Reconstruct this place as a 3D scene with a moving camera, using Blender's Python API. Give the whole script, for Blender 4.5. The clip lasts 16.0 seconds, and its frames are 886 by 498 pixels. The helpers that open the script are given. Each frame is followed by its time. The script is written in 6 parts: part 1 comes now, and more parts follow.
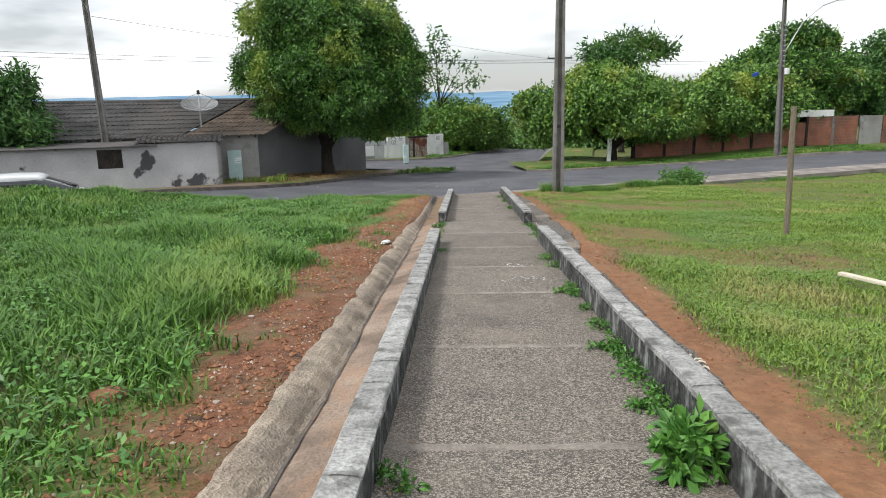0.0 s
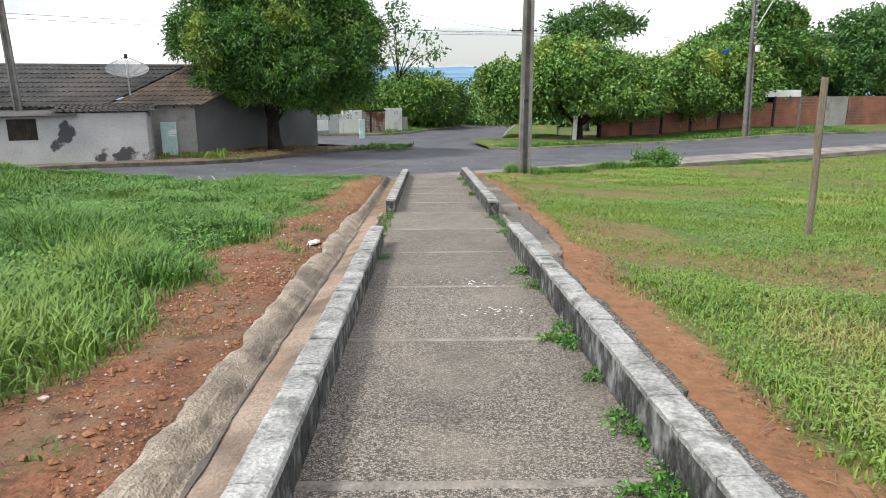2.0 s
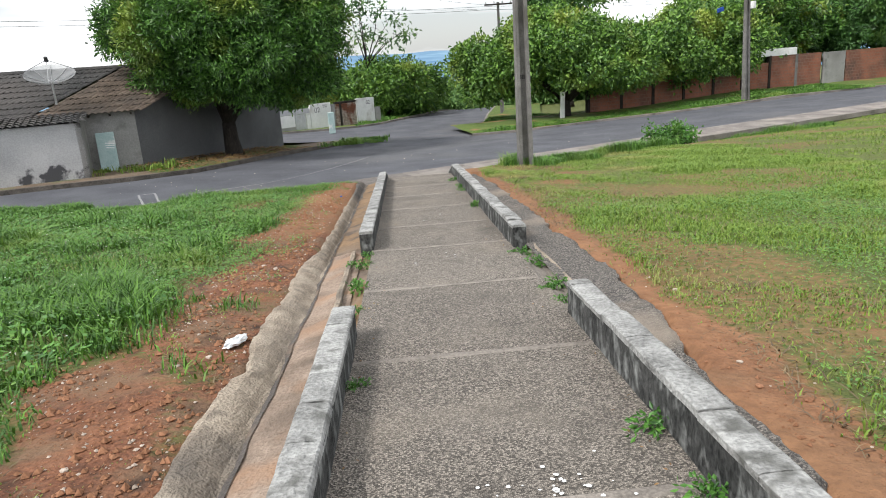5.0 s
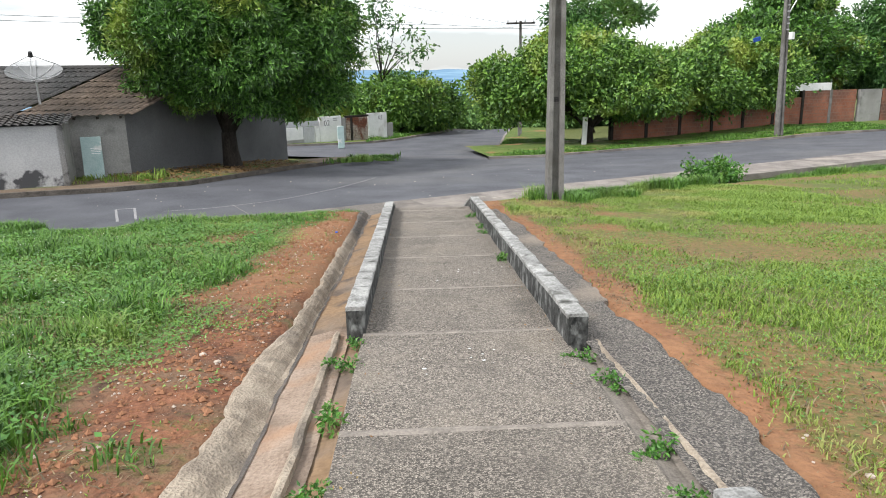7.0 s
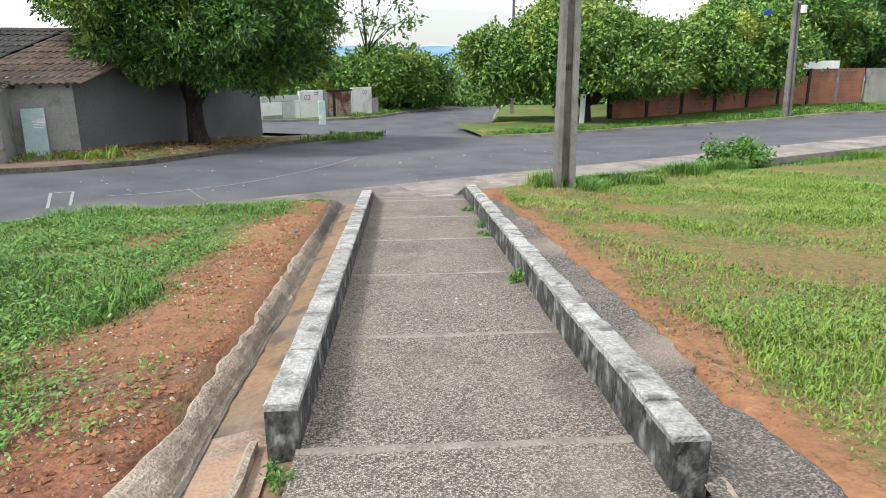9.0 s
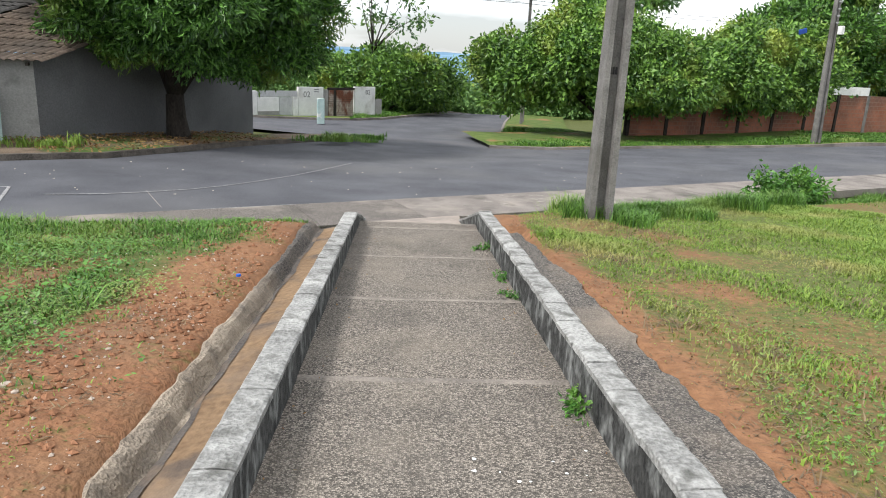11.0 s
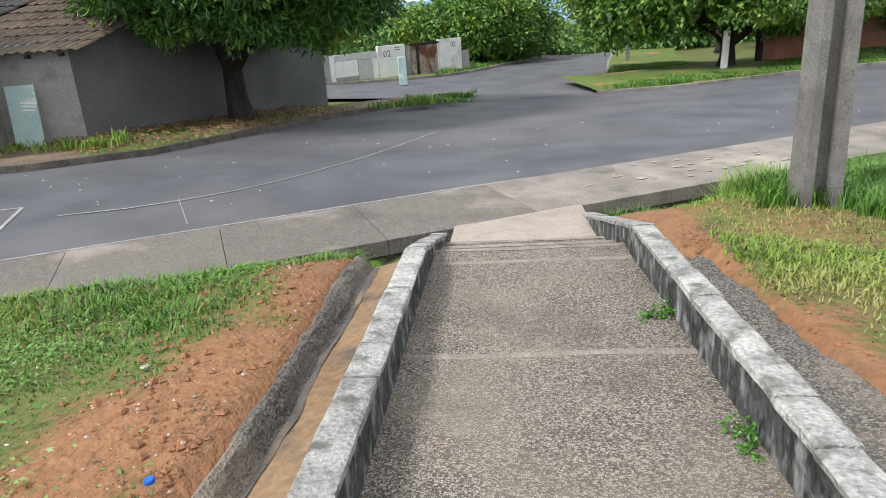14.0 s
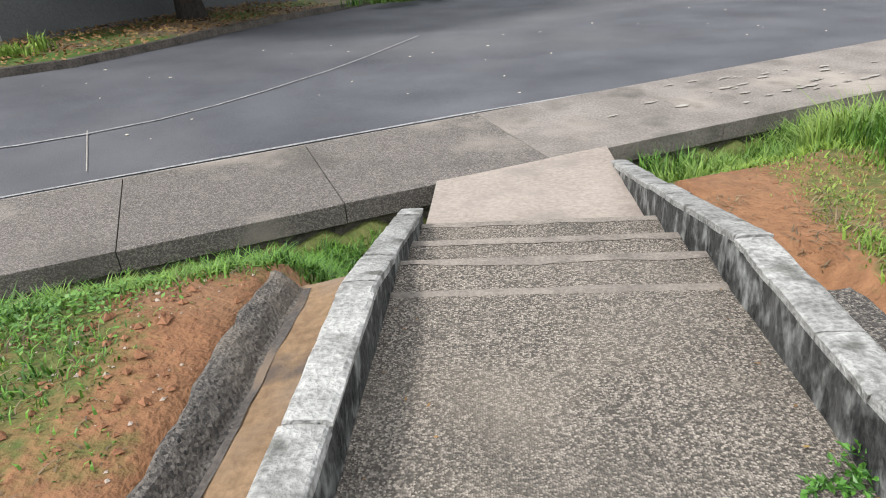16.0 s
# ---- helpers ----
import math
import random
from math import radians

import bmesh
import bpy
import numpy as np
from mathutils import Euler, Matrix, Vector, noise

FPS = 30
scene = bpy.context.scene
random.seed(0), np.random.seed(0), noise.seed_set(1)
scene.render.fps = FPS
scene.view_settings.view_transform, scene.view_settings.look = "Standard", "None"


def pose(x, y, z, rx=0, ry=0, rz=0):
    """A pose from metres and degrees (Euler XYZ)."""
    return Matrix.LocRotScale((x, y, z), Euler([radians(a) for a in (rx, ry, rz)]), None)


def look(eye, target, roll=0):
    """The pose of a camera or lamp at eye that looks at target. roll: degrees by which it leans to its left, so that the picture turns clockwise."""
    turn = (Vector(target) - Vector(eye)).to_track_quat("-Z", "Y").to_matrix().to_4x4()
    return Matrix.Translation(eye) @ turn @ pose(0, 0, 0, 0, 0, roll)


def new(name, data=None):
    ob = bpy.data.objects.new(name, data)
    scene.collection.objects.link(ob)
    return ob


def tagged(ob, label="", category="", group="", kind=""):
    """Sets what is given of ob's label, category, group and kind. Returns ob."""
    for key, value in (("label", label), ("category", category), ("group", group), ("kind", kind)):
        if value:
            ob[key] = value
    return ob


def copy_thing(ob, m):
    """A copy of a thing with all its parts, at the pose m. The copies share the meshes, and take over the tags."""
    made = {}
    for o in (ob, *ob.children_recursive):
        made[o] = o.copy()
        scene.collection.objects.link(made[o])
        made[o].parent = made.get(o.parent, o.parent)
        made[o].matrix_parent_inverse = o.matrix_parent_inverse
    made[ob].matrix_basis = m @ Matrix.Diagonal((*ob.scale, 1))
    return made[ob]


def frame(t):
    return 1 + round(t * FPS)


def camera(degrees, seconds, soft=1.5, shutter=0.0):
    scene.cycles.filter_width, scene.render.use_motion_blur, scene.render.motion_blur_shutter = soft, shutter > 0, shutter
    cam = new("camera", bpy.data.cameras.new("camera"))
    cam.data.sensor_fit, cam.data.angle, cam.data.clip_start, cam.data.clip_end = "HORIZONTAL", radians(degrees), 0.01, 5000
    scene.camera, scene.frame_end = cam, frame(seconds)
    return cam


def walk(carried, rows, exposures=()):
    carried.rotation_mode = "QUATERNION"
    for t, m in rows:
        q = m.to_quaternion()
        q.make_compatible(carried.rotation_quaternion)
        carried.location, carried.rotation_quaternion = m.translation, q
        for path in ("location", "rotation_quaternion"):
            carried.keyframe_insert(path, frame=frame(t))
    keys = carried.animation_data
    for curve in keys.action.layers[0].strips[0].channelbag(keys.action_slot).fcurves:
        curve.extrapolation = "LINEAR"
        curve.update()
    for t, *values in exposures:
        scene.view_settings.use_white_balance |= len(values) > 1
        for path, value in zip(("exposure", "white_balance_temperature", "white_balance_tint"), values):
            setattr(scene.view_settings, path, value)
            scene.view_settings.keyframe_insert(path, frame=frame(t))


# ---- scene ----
PATH = [
    (0, (-0.301, -0.551, 1.799), (-0.371, 1.403, 1.381), -1.1),
    (0.5, (-0.323, -0.11, 1.786), (-0.341, 1.854, 1.408), -3.2),
    (1, (-0.228, 0.454, 1.735), (-0.189, 2.403, 1.286), -0.8),
    (1.5, (-0.221, 0.893, 1.701), (-0.111, 2.839, 1.252), 1.2),
    (2, (-0.194, 1.453, 1.659), (-0.149, 3.392, 1.172), 0.0),
    (2.5, (-0.26, 1.955, 1.619), (-0.239, 3.888, 1.106), 1.0),
    (3, (-0.256, 2.502, 1.595), (-0.298, 4.447, 1.134), -1.2),
    (3.5, (-0.294, 3.069, 1.545), (-0.269, 5.014, 1.08), -2.4),
    (6, (-0.252, 5.54, 1.513), (-0.152, 7.457, 0.951), -4.0),
    (6.5, (-0.231, 6.066, 1.497), (-0.161, 7.985, 0.938), 0.1),
    (7, (-0.283, 6.59, 1.472), (-0.207, 8.53, 0.992), -1.2),
    (7.5, (-0.24, 7.149, 1.412), (-0.261, 9.088, 0.922), -0.4),
    (8, (-0.287, 7.573, 1.38), (-0.203, 9.49, 0.814), 0.1),
    (8.5, (-0.262, 8.081, 1.325), (-0.15, 9.999, 0.771), -0.9),
    (11, (-0.178, 10.793, 1.08), (-0.057, 12.719, 0.555), 2.8),
    (11.5, (-0.172, 11.288, 1.08), (-0.148, 13.216, 0.546), -1.3),
    (12, (-0.15, 11.882, 1.021), (-0.028, 13.784, 0.414), -2.1),
    (12.5, (-0.203, 12.322, 0.994), (-0.116, 14.21, 0.341), -3.6),
    (13, (-0.183, 12.808, 0.982), (-0.319, 14.677, 0.281), -5.0),
    (13.5, (-0.227, 13.298, 0.97), (-0.353, 15.19, 0.334), -4.7),
    (14, (-0.171, 13.821, 0.905), (-0.35, 15.702, 0.249), -4.1),
    (14.5, (-0.174, 14.27, 0.87), (-0.232, 16.095, 0.055), -5.9),
    (15, (-0.181, 14.675, 0.843), (-0.247, 16.524, 0.085), -3.5),
    (15.5, (-0.242, 15.255, 0.763), (-0.385, 17.06, -0.087), -6.2),
    (16, (-0.221, 15.734, 0.737), (-0.384, 17.5, -0.187), -4.4),
]
cam = camera(66.1, 16.0, 1.0)
walk(cam, [(t, look(e, g, r)) for t, e, g, r in PATH], [(0.0, -0.42), (0.5, -0.45), (1.0, -0.48), (1.5, -0.2), (3.5, -0.15), (6.0, -0.3), (6.5, -0.02), (7.0, -0.08), (8.0, -0.15), (8.5, 0.05), (11.0, -0.15), (12.0, 0.08), (13.0, -0.1), (13.5, -0.12), (14.5, 0.0), (16.0, -0.1)])

# ---- world and sun: high thin cloud, brightest to the left ----
SUN_AZ, SUN_EL = radians(-124), radians(48)   # azimuth from +y towards +x
world = bpy.data.worlds.new("world")
scene.world = world
world.use_nodes = True
wn, wl = world.node_tree.nodes, world.node_tree.links
bg = wn["Background"]
sky = wn.new("ShaderNodeTexSky")
sky.sky_type = "NISHITA"
sky.sun_disc = False
sky.sun_elevation, sky.sun_rotation = SUN_EL, SUN_AZ
sky.air_density, sky.dust_density = 1.0, 1.5
wtc = wn.new("ShaderNodeTexCoord")
wmap = wn.new("ShaderNodeMapping")
wmap.inputs["Scale"].default_value = (1.6, 1.6, 7.0)
wnoise = wn.new("ShaderNodeTexNoise")
wnoise.inputs["Scale"].default_value, wnoise.inputs["Detail"].default_value = 1.3, 6.0
wramp = wn.new("ShaderNodeValToRGB")
wramp.color_ramp.elements[0].position, wramp.color_ramp.elements[0].color = 0.40, (0.35, 0.35, 0.35, 1)
wramp.color_ramp.elements[1].position, wramp.color_ramp.elements[1].color = 0.56, (1.0, 1.0, 1.0, 1)
wmix = wn.new("ShaderNodeMix")
wmix.data_type = "RGBA"
wmix.inputs[7].default_value = (19.0, 19.4, 19.8, 1)
wl.new(wtc.outputs["Generated"], wmap.inputs["Vector"])
wl.new(wmap.outputs["Vector"], wnoise.inputs["Vector"])
wl.new(wnoise.outputs["Fac"], wramp.inputs["Fac"])
wl.new(wramp.outputs["Color"], wmix.inputs[0])
wl.new(sky.outputs["Color"], wmix.inputs[6])
wl.new(wmix.outputs[2], bg.inputs["Color"])
bg.inputs["Strength"].default_value = 0.095
sun = new("sun", bpy.data.lights.new("sun", "SUN"))
sun.data.energy, sun.data.angle, sun.data.color = 4.0, radians(12), (1.0, 0.97, 0.94)
sun_dir = Vector((math.sin(SUN_AZ) * math.cos(SUN_EL), math.cos(SUN_AZ) * math.cos(SUN_EL), math.sin(SUN_EL)))
sun.matrix_world = look(sun_dir * 50, (0, 0, 0))


# ---- materials ----
def material(name, c1, c2, scale=3.0, rough=0.85, bump=0.3, fine=60.0, c3=None, scale3=0.6, cut3=(0.5, 0.62), metal=0.0, vary=0.0, stretch=(1, 1, 1), spec=0.3, pebble=0.0, c4=None, scale4=2.0, cut4=(0.5, 0.8)):
    """Two colours mixed by fine and coarse noise at world size, a third in large patches, and relief."""
    m = bpy.data.materials.new(name)
    m.use_nodes = True
    n, l = m.node_tree.nodes, m.node_tree.links
    b = n["Principled BSDF"]
    geo = n.new("ShaderNodeNewGeometry")
    mp = n.new("ShaderNodeMapping")
    mp.inputs["Scale"].default_value = stretch
    l.new(geo.outputs["Position"], mp.inputs["Vector"])

    def noise_at(sc, detail=4.0):
        t = n.new("ShaderNodeTexNoise")
        t.inputs["Scale"].default_value, t.inputs["Detail"].default_value = sc, detail
        l.new(mp.outputs["Vector"], t.inputs["Vector"])
        return t.outputs["Fac"]

    def ramp(fac, lo, hi):
        r = n.new("ShaderNodeMapRange")
        r.inputs["From Min"].default_value, r.inputs["From Max"].default_value = lo, hi
        l.new(fac, r.inputs["Value"])
        return r.outputs["Result"]

    def mix(fac, a, c):
        x = n.new("ShaderNodeMix")
        x.data_type = "RGBA"
        for sock, v in ((x.inputs[0], fac), (x.inputs[6], a), (x.inputs[7], c)):
            if isinstance(v, (tuple, float)):
                sock.default_value = (*v, 1) if isinstance(v, tuple) else v
            else:
                l.new(v, sock)
        return x.outputs[2]

    coarse, grain = noise_at(scale), noise_at(fine, 3.0)
    add = n.new("ShaderNodeMath")
    add.operation = "ADD"
    l.new(coarse, add.inputs[0])
    l.new(grain, add.inputs[1])
    col = mix(ramp(add.outputs[0], 0.7, 1.3), c1, c2)
    if pebble:
        vo = n.new("ShaderNodeTexVoronoi")
        vo.inputs["Scale"].default_value = pebble
        l.new(mp.outputs["Vector"], vo.inputs["Vector"])
        sep = n.new("ShaderNodeSeparateColor")
        l.new(vo.outputs["Color"], sep.inputs["Color"])
        stone = mix(ramp(sep.outputs[0], 0.25, 1.0), c1, c2)
        col = mix(ramp(vo.outputs["Distance"], 0.35, 1.1), stone, c1)
        col = mix(ramp(coarse, 0.46, 1.4), col, mix(0.42, c1, c2))
        grain = vo.outputs["Distance"]
    if c3:
        col = mix(ramp(noise_at(scale3, 5.0), *cut3), col, c3)
    if c4:
        col = mix(ramp(noise_at(scale4, 8.0), *cut4), col, c4)
    if vary:
        oi = n.new("ShaderNodeObjectInfo")
        hsv = n.new("ShaderNodeHueSaturation")
        l.new(ramp(oi.outputs["Random"], 0.0, 1.0), hsv.inputs["Value"])
        r = hsv.inputs["Value"].links[0].from_node
        r.inputs["To Min"].default_value, r.inputs["To Max"].default_value = 1 - vary, 1 + vary
        l.new(col, hsv.inputs["Color"])
        col = hsv.outputs["Color"]
    l.new(col, b.inputs["Base Color"])
    b.inputs["Roughness"].default_value, b.inputs["Metallic"].default_value = rough, metal
    b.inputs["Specular IOR Level"].default_value = spec
    if bump:
        bp = n.new("ShaderNodeBump")
        bp.inputs["Strength"].default_value, bp.inputs["Distance"].default_value = bump, 0.02
        l.new(grain, bp.inputs["Height"])
        l.new(bp.outputs["Normal"], b.inputs["Normal"])
    return m


def leaf_material(name, c1, c2, c3, scale=0.5, gloss=0.45):
    """Leaves: colour by island and by clump, thin enough to let some light through."""
    m = bpy.data.materials.new(name)
    m.use_nodes = True
    n, l = m.node_tree.nodes, m.node_tree.links
    b = n["Principled BSDF"]
    geo = n.new("ShaderNodeNewGeometry")
    t = n.new("ShaderNodeTexNoise")
    t.inputs["Scale"].default_value = scale
    l.new(geo.outputs["Position"], t.inputs["Vector"])
    r = n.new("ShaderNodeValToRGB")
    e = r.color_ramp.elements
    e[0].position, e[0].color = 0.0, (*c1, 1)
    e[1].position, e[1].color = 1.0, (*c2, 1)
    l.new(geo.outputs["Random Per Island"], r.inputs["Fac"])
    x = n.new("ShaderNodeMix")
    x.data_type = "RGBA"
    mr = n.new("ShaderNodeMapRange")
    mr.inputs["From Min"].default_value, mr.inputs["From Max"].default_value = 0.55, 0.72
    l.new(t.outputs["Fac"], mr.inputs["Value"])
    l.new(mr.outputs["Result"], x.inputs[0])
    l.new(r.outputs["Color"], x.inputs[6])
    x.inputs[7].default_value = (*c3, 1)
    l.new(x.outputs[2], b.inputs["Base Color"])
    b.inputs["Roughness"].default_value = gloss
    tr = n.new("ShaderNodeBsdfTranslucent")
    l.new(x.outputs[2], tr.inputs["Color"])
    ms = n.new("ShaderNodeMixShader")
    ms.inputs[0].default_value = 0.10
    l.new(b.outputs[0], ms.inputs[1])
    l.new(tr.outputs[0], ms.inputs[2])
    l.new(ms.outputs[0], n["Material Output"].inputs["Surface"])
    return m


M_WALK = material("exposed_aggregate_concrete", (0.085, 0.076, 0.066), (0.47, 0.415, 0.355), 2.2, 0.9, 0.5, 55.0, (0.30, 0.26, 0.21), 1.3, (0.53, 1.0), vary=0.06, pebble=140.0, c4=(0.075, 0.068, 0.06), scale4=2.4, cut4=(0.52, 1.05))
M_COPING = material("weathered_lime_coping", (0.17, 0.17, 0.163), (0.46, 0.46, 0.445), 7.0, 0.9, 0.8, 55.0, (0.13, 0.13, 0.12), 8.0, (0.54, 0.68), vary=0.14)
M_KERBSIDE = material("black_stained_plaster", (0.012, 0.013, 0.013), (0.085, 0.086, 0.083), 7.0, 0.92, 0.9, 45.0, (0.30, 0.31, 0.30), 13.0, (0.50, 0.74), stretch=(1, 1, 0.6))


def lip_material():
    """Tan crumbling concrete, overgrown black where the black_growth attribute rises."""
    m = material("crumbling_tan_concrete", (0.24, 0.195, 0.15), (0.50, 0.425, 0.335), 5.0, 0.95, 1.0, 70.0, (0.12, 0.105, 0.092), 1.4, (0.52, 0.74), c4=(0.16, 0.135, 0.11), scale4=9.0, cut4=(0.52, 0.8))
    n, l = m.node_tree.nodes, m.node_tree.links
    b = n["Principled BSDF"]
    clean = b.inputs["Base Color"].links[0].from_socket
    at, geo, vo = n.new("ShaderNodeAttribute"), n.new("ShaderNodeNewGeometry"), n.new("ShaderNodeTexVoronoi")
    at.attribute_name = "black_growth"
    vo.inputs["Scale"].default_value = 80.0
    l.new(geo.outputs["Position"], vo.inputs["Vector"])
    tone = n.new("ShaderNodeValToRGB")
    tone.color_ramp.elements[0].color, tone.color_ramp.elements[1].color = (0.03, 0.03, 0.032, 1), (0.20, 0.18, 0.16, 1)
    l.new(vo.outputs["Color"], tone.inputs["Fac"])
    x = n.new("ShaderNodeMix")
    x.data_type = "RGBA"
    l.new(at.outputs["Fac"], x.inputs[0])
    l.new(clean, x.inputs[6])
    l.new(tone.outputs["Color"], x.inputs[7])
    l.new(x.outputs[2], b.inputs["Base Color"])
    return m


M_LIP = lip_material()
M_ASPHALT = material("worn_asphalt", (0.060, 0.062, 0.073), (0.125, 0.128, 0.143), 0.8, 0.85, 0.35, 70.0, (0.14, 0.138, 0.14), 0.25, (0.5, 0.8), c4=(0.07, 0.072, 0.08), scale4=1.1, cut4=(0.56, 0.95))
M_PAVE = material("pavement_concrete", (0.15, 0.132, 0.12), (0.31, 0.28, 0.255), 1.6, 0.9, 0.5, 45.0, (0.36, 0.32, 0.28), 1.1, (0.54, 0.68), vary=0.05, c4=(0.10, 0.092, 0.082), scale4=2.2, cut4=(0.54, 0.75))
M_PAVE_OLD = material("aggregate_pavement", (0.10, 0.09, 0.082), (0.30, 0.27, 0.245), 1.6, 0.9, 0.4, 45.0, (0.27, 0.24, 0.21), 1.0, (0.56, 0.68), vary=0.07, pebble=110.0, c4=(0.085, 0.078, 0.07), scale4=1.3, cut4=(0.52, 0.8))
M_DARKEDGE = material("dark_edge_concrete", (0.05, 0.045, 0.04), (0.16, 0.14, 0.12), 4.0, 0.95, 0.6, 30.0)
M_RAMP = material("pinkish_smooth_concrete", (0.25, 0.215, 0.185), (0.40, 0.345, 0.305), 1.2, 0.9, 0.4, 30.0, (0.25, 0.22, 0.20), 2.2, (0.55, 0.75))
M_JOINT = material("pale_worn_concrete", (0.14, 0.125, 0.11), (0.31, 0.275, 0.24), 7.0, 0.9, 0.3, 70.0)
M_SILT = material("orange_silt", (0.15, 0.095, 0.056), (0.29, 0.195, 0.115), 2.0, 0.95, 0.6, 26.0, (0.20, 0.155, 0.12), 1.3, (0.50, 0.68), c4=(0.11, 0.085, 0.068), scale4=3.5, cut4=(0.56, 0.7))
M_BED = material("silted_concrete_bed", (0.20, 0.145, 0.108), (0.40, 0.315, 0.25), 3.0, 0.95, 0.7, 50.0, (0.15, 0.115, 0.09), 1.6, (0.50, 0.66), c4=(0.34, 0.215, 0.14), scale4=2.2, cut4=(0.50, 0.66))
M_CREASE = material("dark_crease_silt", (0.055, 0.05, 0.048), (0.15, 0.13, 0.115), 3.0, 0.85, 0.4, 60.0, (0.20, 0.15, 0.11), 3.5, (0.52, 0.7))
M_APRON = material("dark_aggregate_apron", (0.075, 0.07, 0.066), (0.36, 0.325, 0.285), 1.8, 0.95, 0.7, 45.0, (0.34, 0.285, 0.23), 0.7, (0.53, 0.70), pebble=110.0)
M_LICHEN = material("pale_lichen", (0.26, 0.24, 0.215), (0.42, 0.39, 0.35), 6.0, 0.95, 0.2, 40.0)
M_PAINT = material("worn_white_line", (0.16, 0.16, 0.165), (0.40, 0.40, 0.40), 12.0, 0.8, 0.2, 60.0)
M_POLE = material("pole_concrete", (0.12, 0.116, 0.11), (0.235, 0.228, 0.218), 5.0, 0.9, 0.4, 45.0, (0.12, 0.115, 0.105), 1.6, (0.5, 0.68))
M_POST = material("grey_weathered_wood", (0.12, 0.095, 0.07), (0.26, 0.22, 0.17), 8.0, 0.9, 0.6, 50.0, stretch=(3, 3, 0.4))
M_WHITE = material("white_paint", (0.62, 0.63, 0.62), (0.82, 0.82, 0.81), 2.5, 0.7, 0.2, 30.0, (0.42, 0.40, 0.37), 1.1, (0.58, 0.75))
M_PLASTER = material("grey_wall_plaster", (0.24, 0.237, 0.23), (0.36, 0.352, 0.34), 1.0, 0.92, 0.3, 25.0, (0.22, 0.215, 0.205), 0.6, (0.5, 0.7), c4=(0.10, 0.10, 0.098), scale4=1.7, cut4=(0.56, 0.78))
M_PLASTER_OLD = material("peeling_whitewash", (0.33, 0.33, 0.335), (0.47, 0.47, 0.47), 1.1, 0.92, 0.3, 25.0, (0.07, 0.07, 0.075), 0.85, (0.60, 0.63))
# Grey side paint taken darker so its colour also carries the tree's shade.
M_SIDE = material("grey_paint_with_tree_shade", (0.10, 0.102, 0.108), (0.165, 0.168, 0.175), 1.0, 0.92, 0.3, 25.0, (0.075, 0.077, 0.082), 0.5, (0.48, 0.7))
M_TILE = material("aged_roof_tile", (0.035, 0.035, 0.036), (0.125, 0.122, 0.12), 1.4, 0.9, 0.5, 18.0, (0.11, 0.10, 0.095), 0.5, (0.45, 0.7))
M_TILE_RED = material("reddish_roof_tile", (0.08, 0.062, 0.05), (0.24, 0.185, 0.145), 1.8, 0.9, 0.5, 18.0, (0.12, 0.10, 0.085), 0.8, (0.45, 0.7))
M_BARK = material("dark_bark", (0.014, 0.012, 0.010), (0.05, 0.042, 0.036), 6.0, 0.95, 0.8, 30.0, stretch=(1, 1, 0.4))
M_WIRE = material("cable_black", (0.03, 0.03, 0.03), (0.05, 0.05, 0.05), bump=0.0)
M_METAL = material("galvanised_steel", (0.35, 0.36, 0.37), (0.5, 0.5, 0.5), 5.0, 0.45, 0.05, metal=0.7)
M_MESH = material("dish_mesh_grey", (0.28, 0.29, 0.30), (0.42, 0.43, 0.43), 6.0, 0.6, 0.1)
M_BLUEBOX = material("pale_blue_green_board", (0.30, 0.42, 0.42), (0.44, 0.55, 0.54), 3.0, 0.7, 0.1, 30.0, (0.6, 0.62, 0.6), 2.5, (0.6, 0.66))
M_RUST = material("rusty_slat_gate", (0.20, 0.13, 0.10), (0.52, 0.48, 0.43), 4.0, 0.8, 0.3, 14.0, (0.16, 0.06, 0.035), 1.6, (0.5, 0.6), stretch=(1, 1, 0.5))
M_LITTER = material("dry_pale_litter", (0.50, 0.44, 0.34), (0.72, 0.66, 0.55), 9.0, 0.8, 0.2)
M_BAG = material("thin_white_plastic", (0.55, 0.57, 0.58), (0.75, 0.77, 0.78), 6.0, 0.3, 0.2, 20.0)
M_STONE = material("pale_pebble", (0.30, 0.24, 0.19), (0.55, 0.47, 0.40), 8.0, 0.9, 0.3, 60.0)
M_CLOD = material("red_clod", (0.17, 0.08, 0.042), (0.36, 0.18, 0.10), 8.0, 0.95, 0.4, 60.0)
M_LEAF_MANGO = leaf_material("mango_leaf", (0.010, 0.045, 0.009), (0.13, 0.30, 0.045), (0.32, 0.40, 0.065), 0.4)
M_LEAF_CASHEW = leaf_material("broad_leaf", (0.025, 0.085, 0.015), (0.20, 0.37, 0.06), (0.32, 0.40, 0.07), 0.45)
M_LEAF_DARK = leaf_material("dark_leaf", (0.022, 0.08, 0.018), (0.1, 0.23, 0.05), (0.15, 0.27, 0.05), 0.5)
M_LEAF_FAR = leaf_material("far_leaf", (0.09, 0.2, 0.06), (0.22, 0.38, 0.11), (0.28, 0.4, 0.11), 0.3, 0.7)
M_WEED = leaf_material("weed_leaf", (0.035, 0.12, 0.018), (0.12, 0.30, 0.045), (0.16, 0.30, 0.05), 2.0)
M_CLOVER = leaf_material("clover_leaf", (0.05, 0.14, 0.02), (0.15, 0.31, 0.05), (0.23, 0.3, 0.07), 0.8)
M_GRASS = leaf_material("lush_grass", (0.028, 0.09, 0.012), (0.14, 0.30, 0.035), (0.21, 0.31, 0.06), 0.5, 0.55)
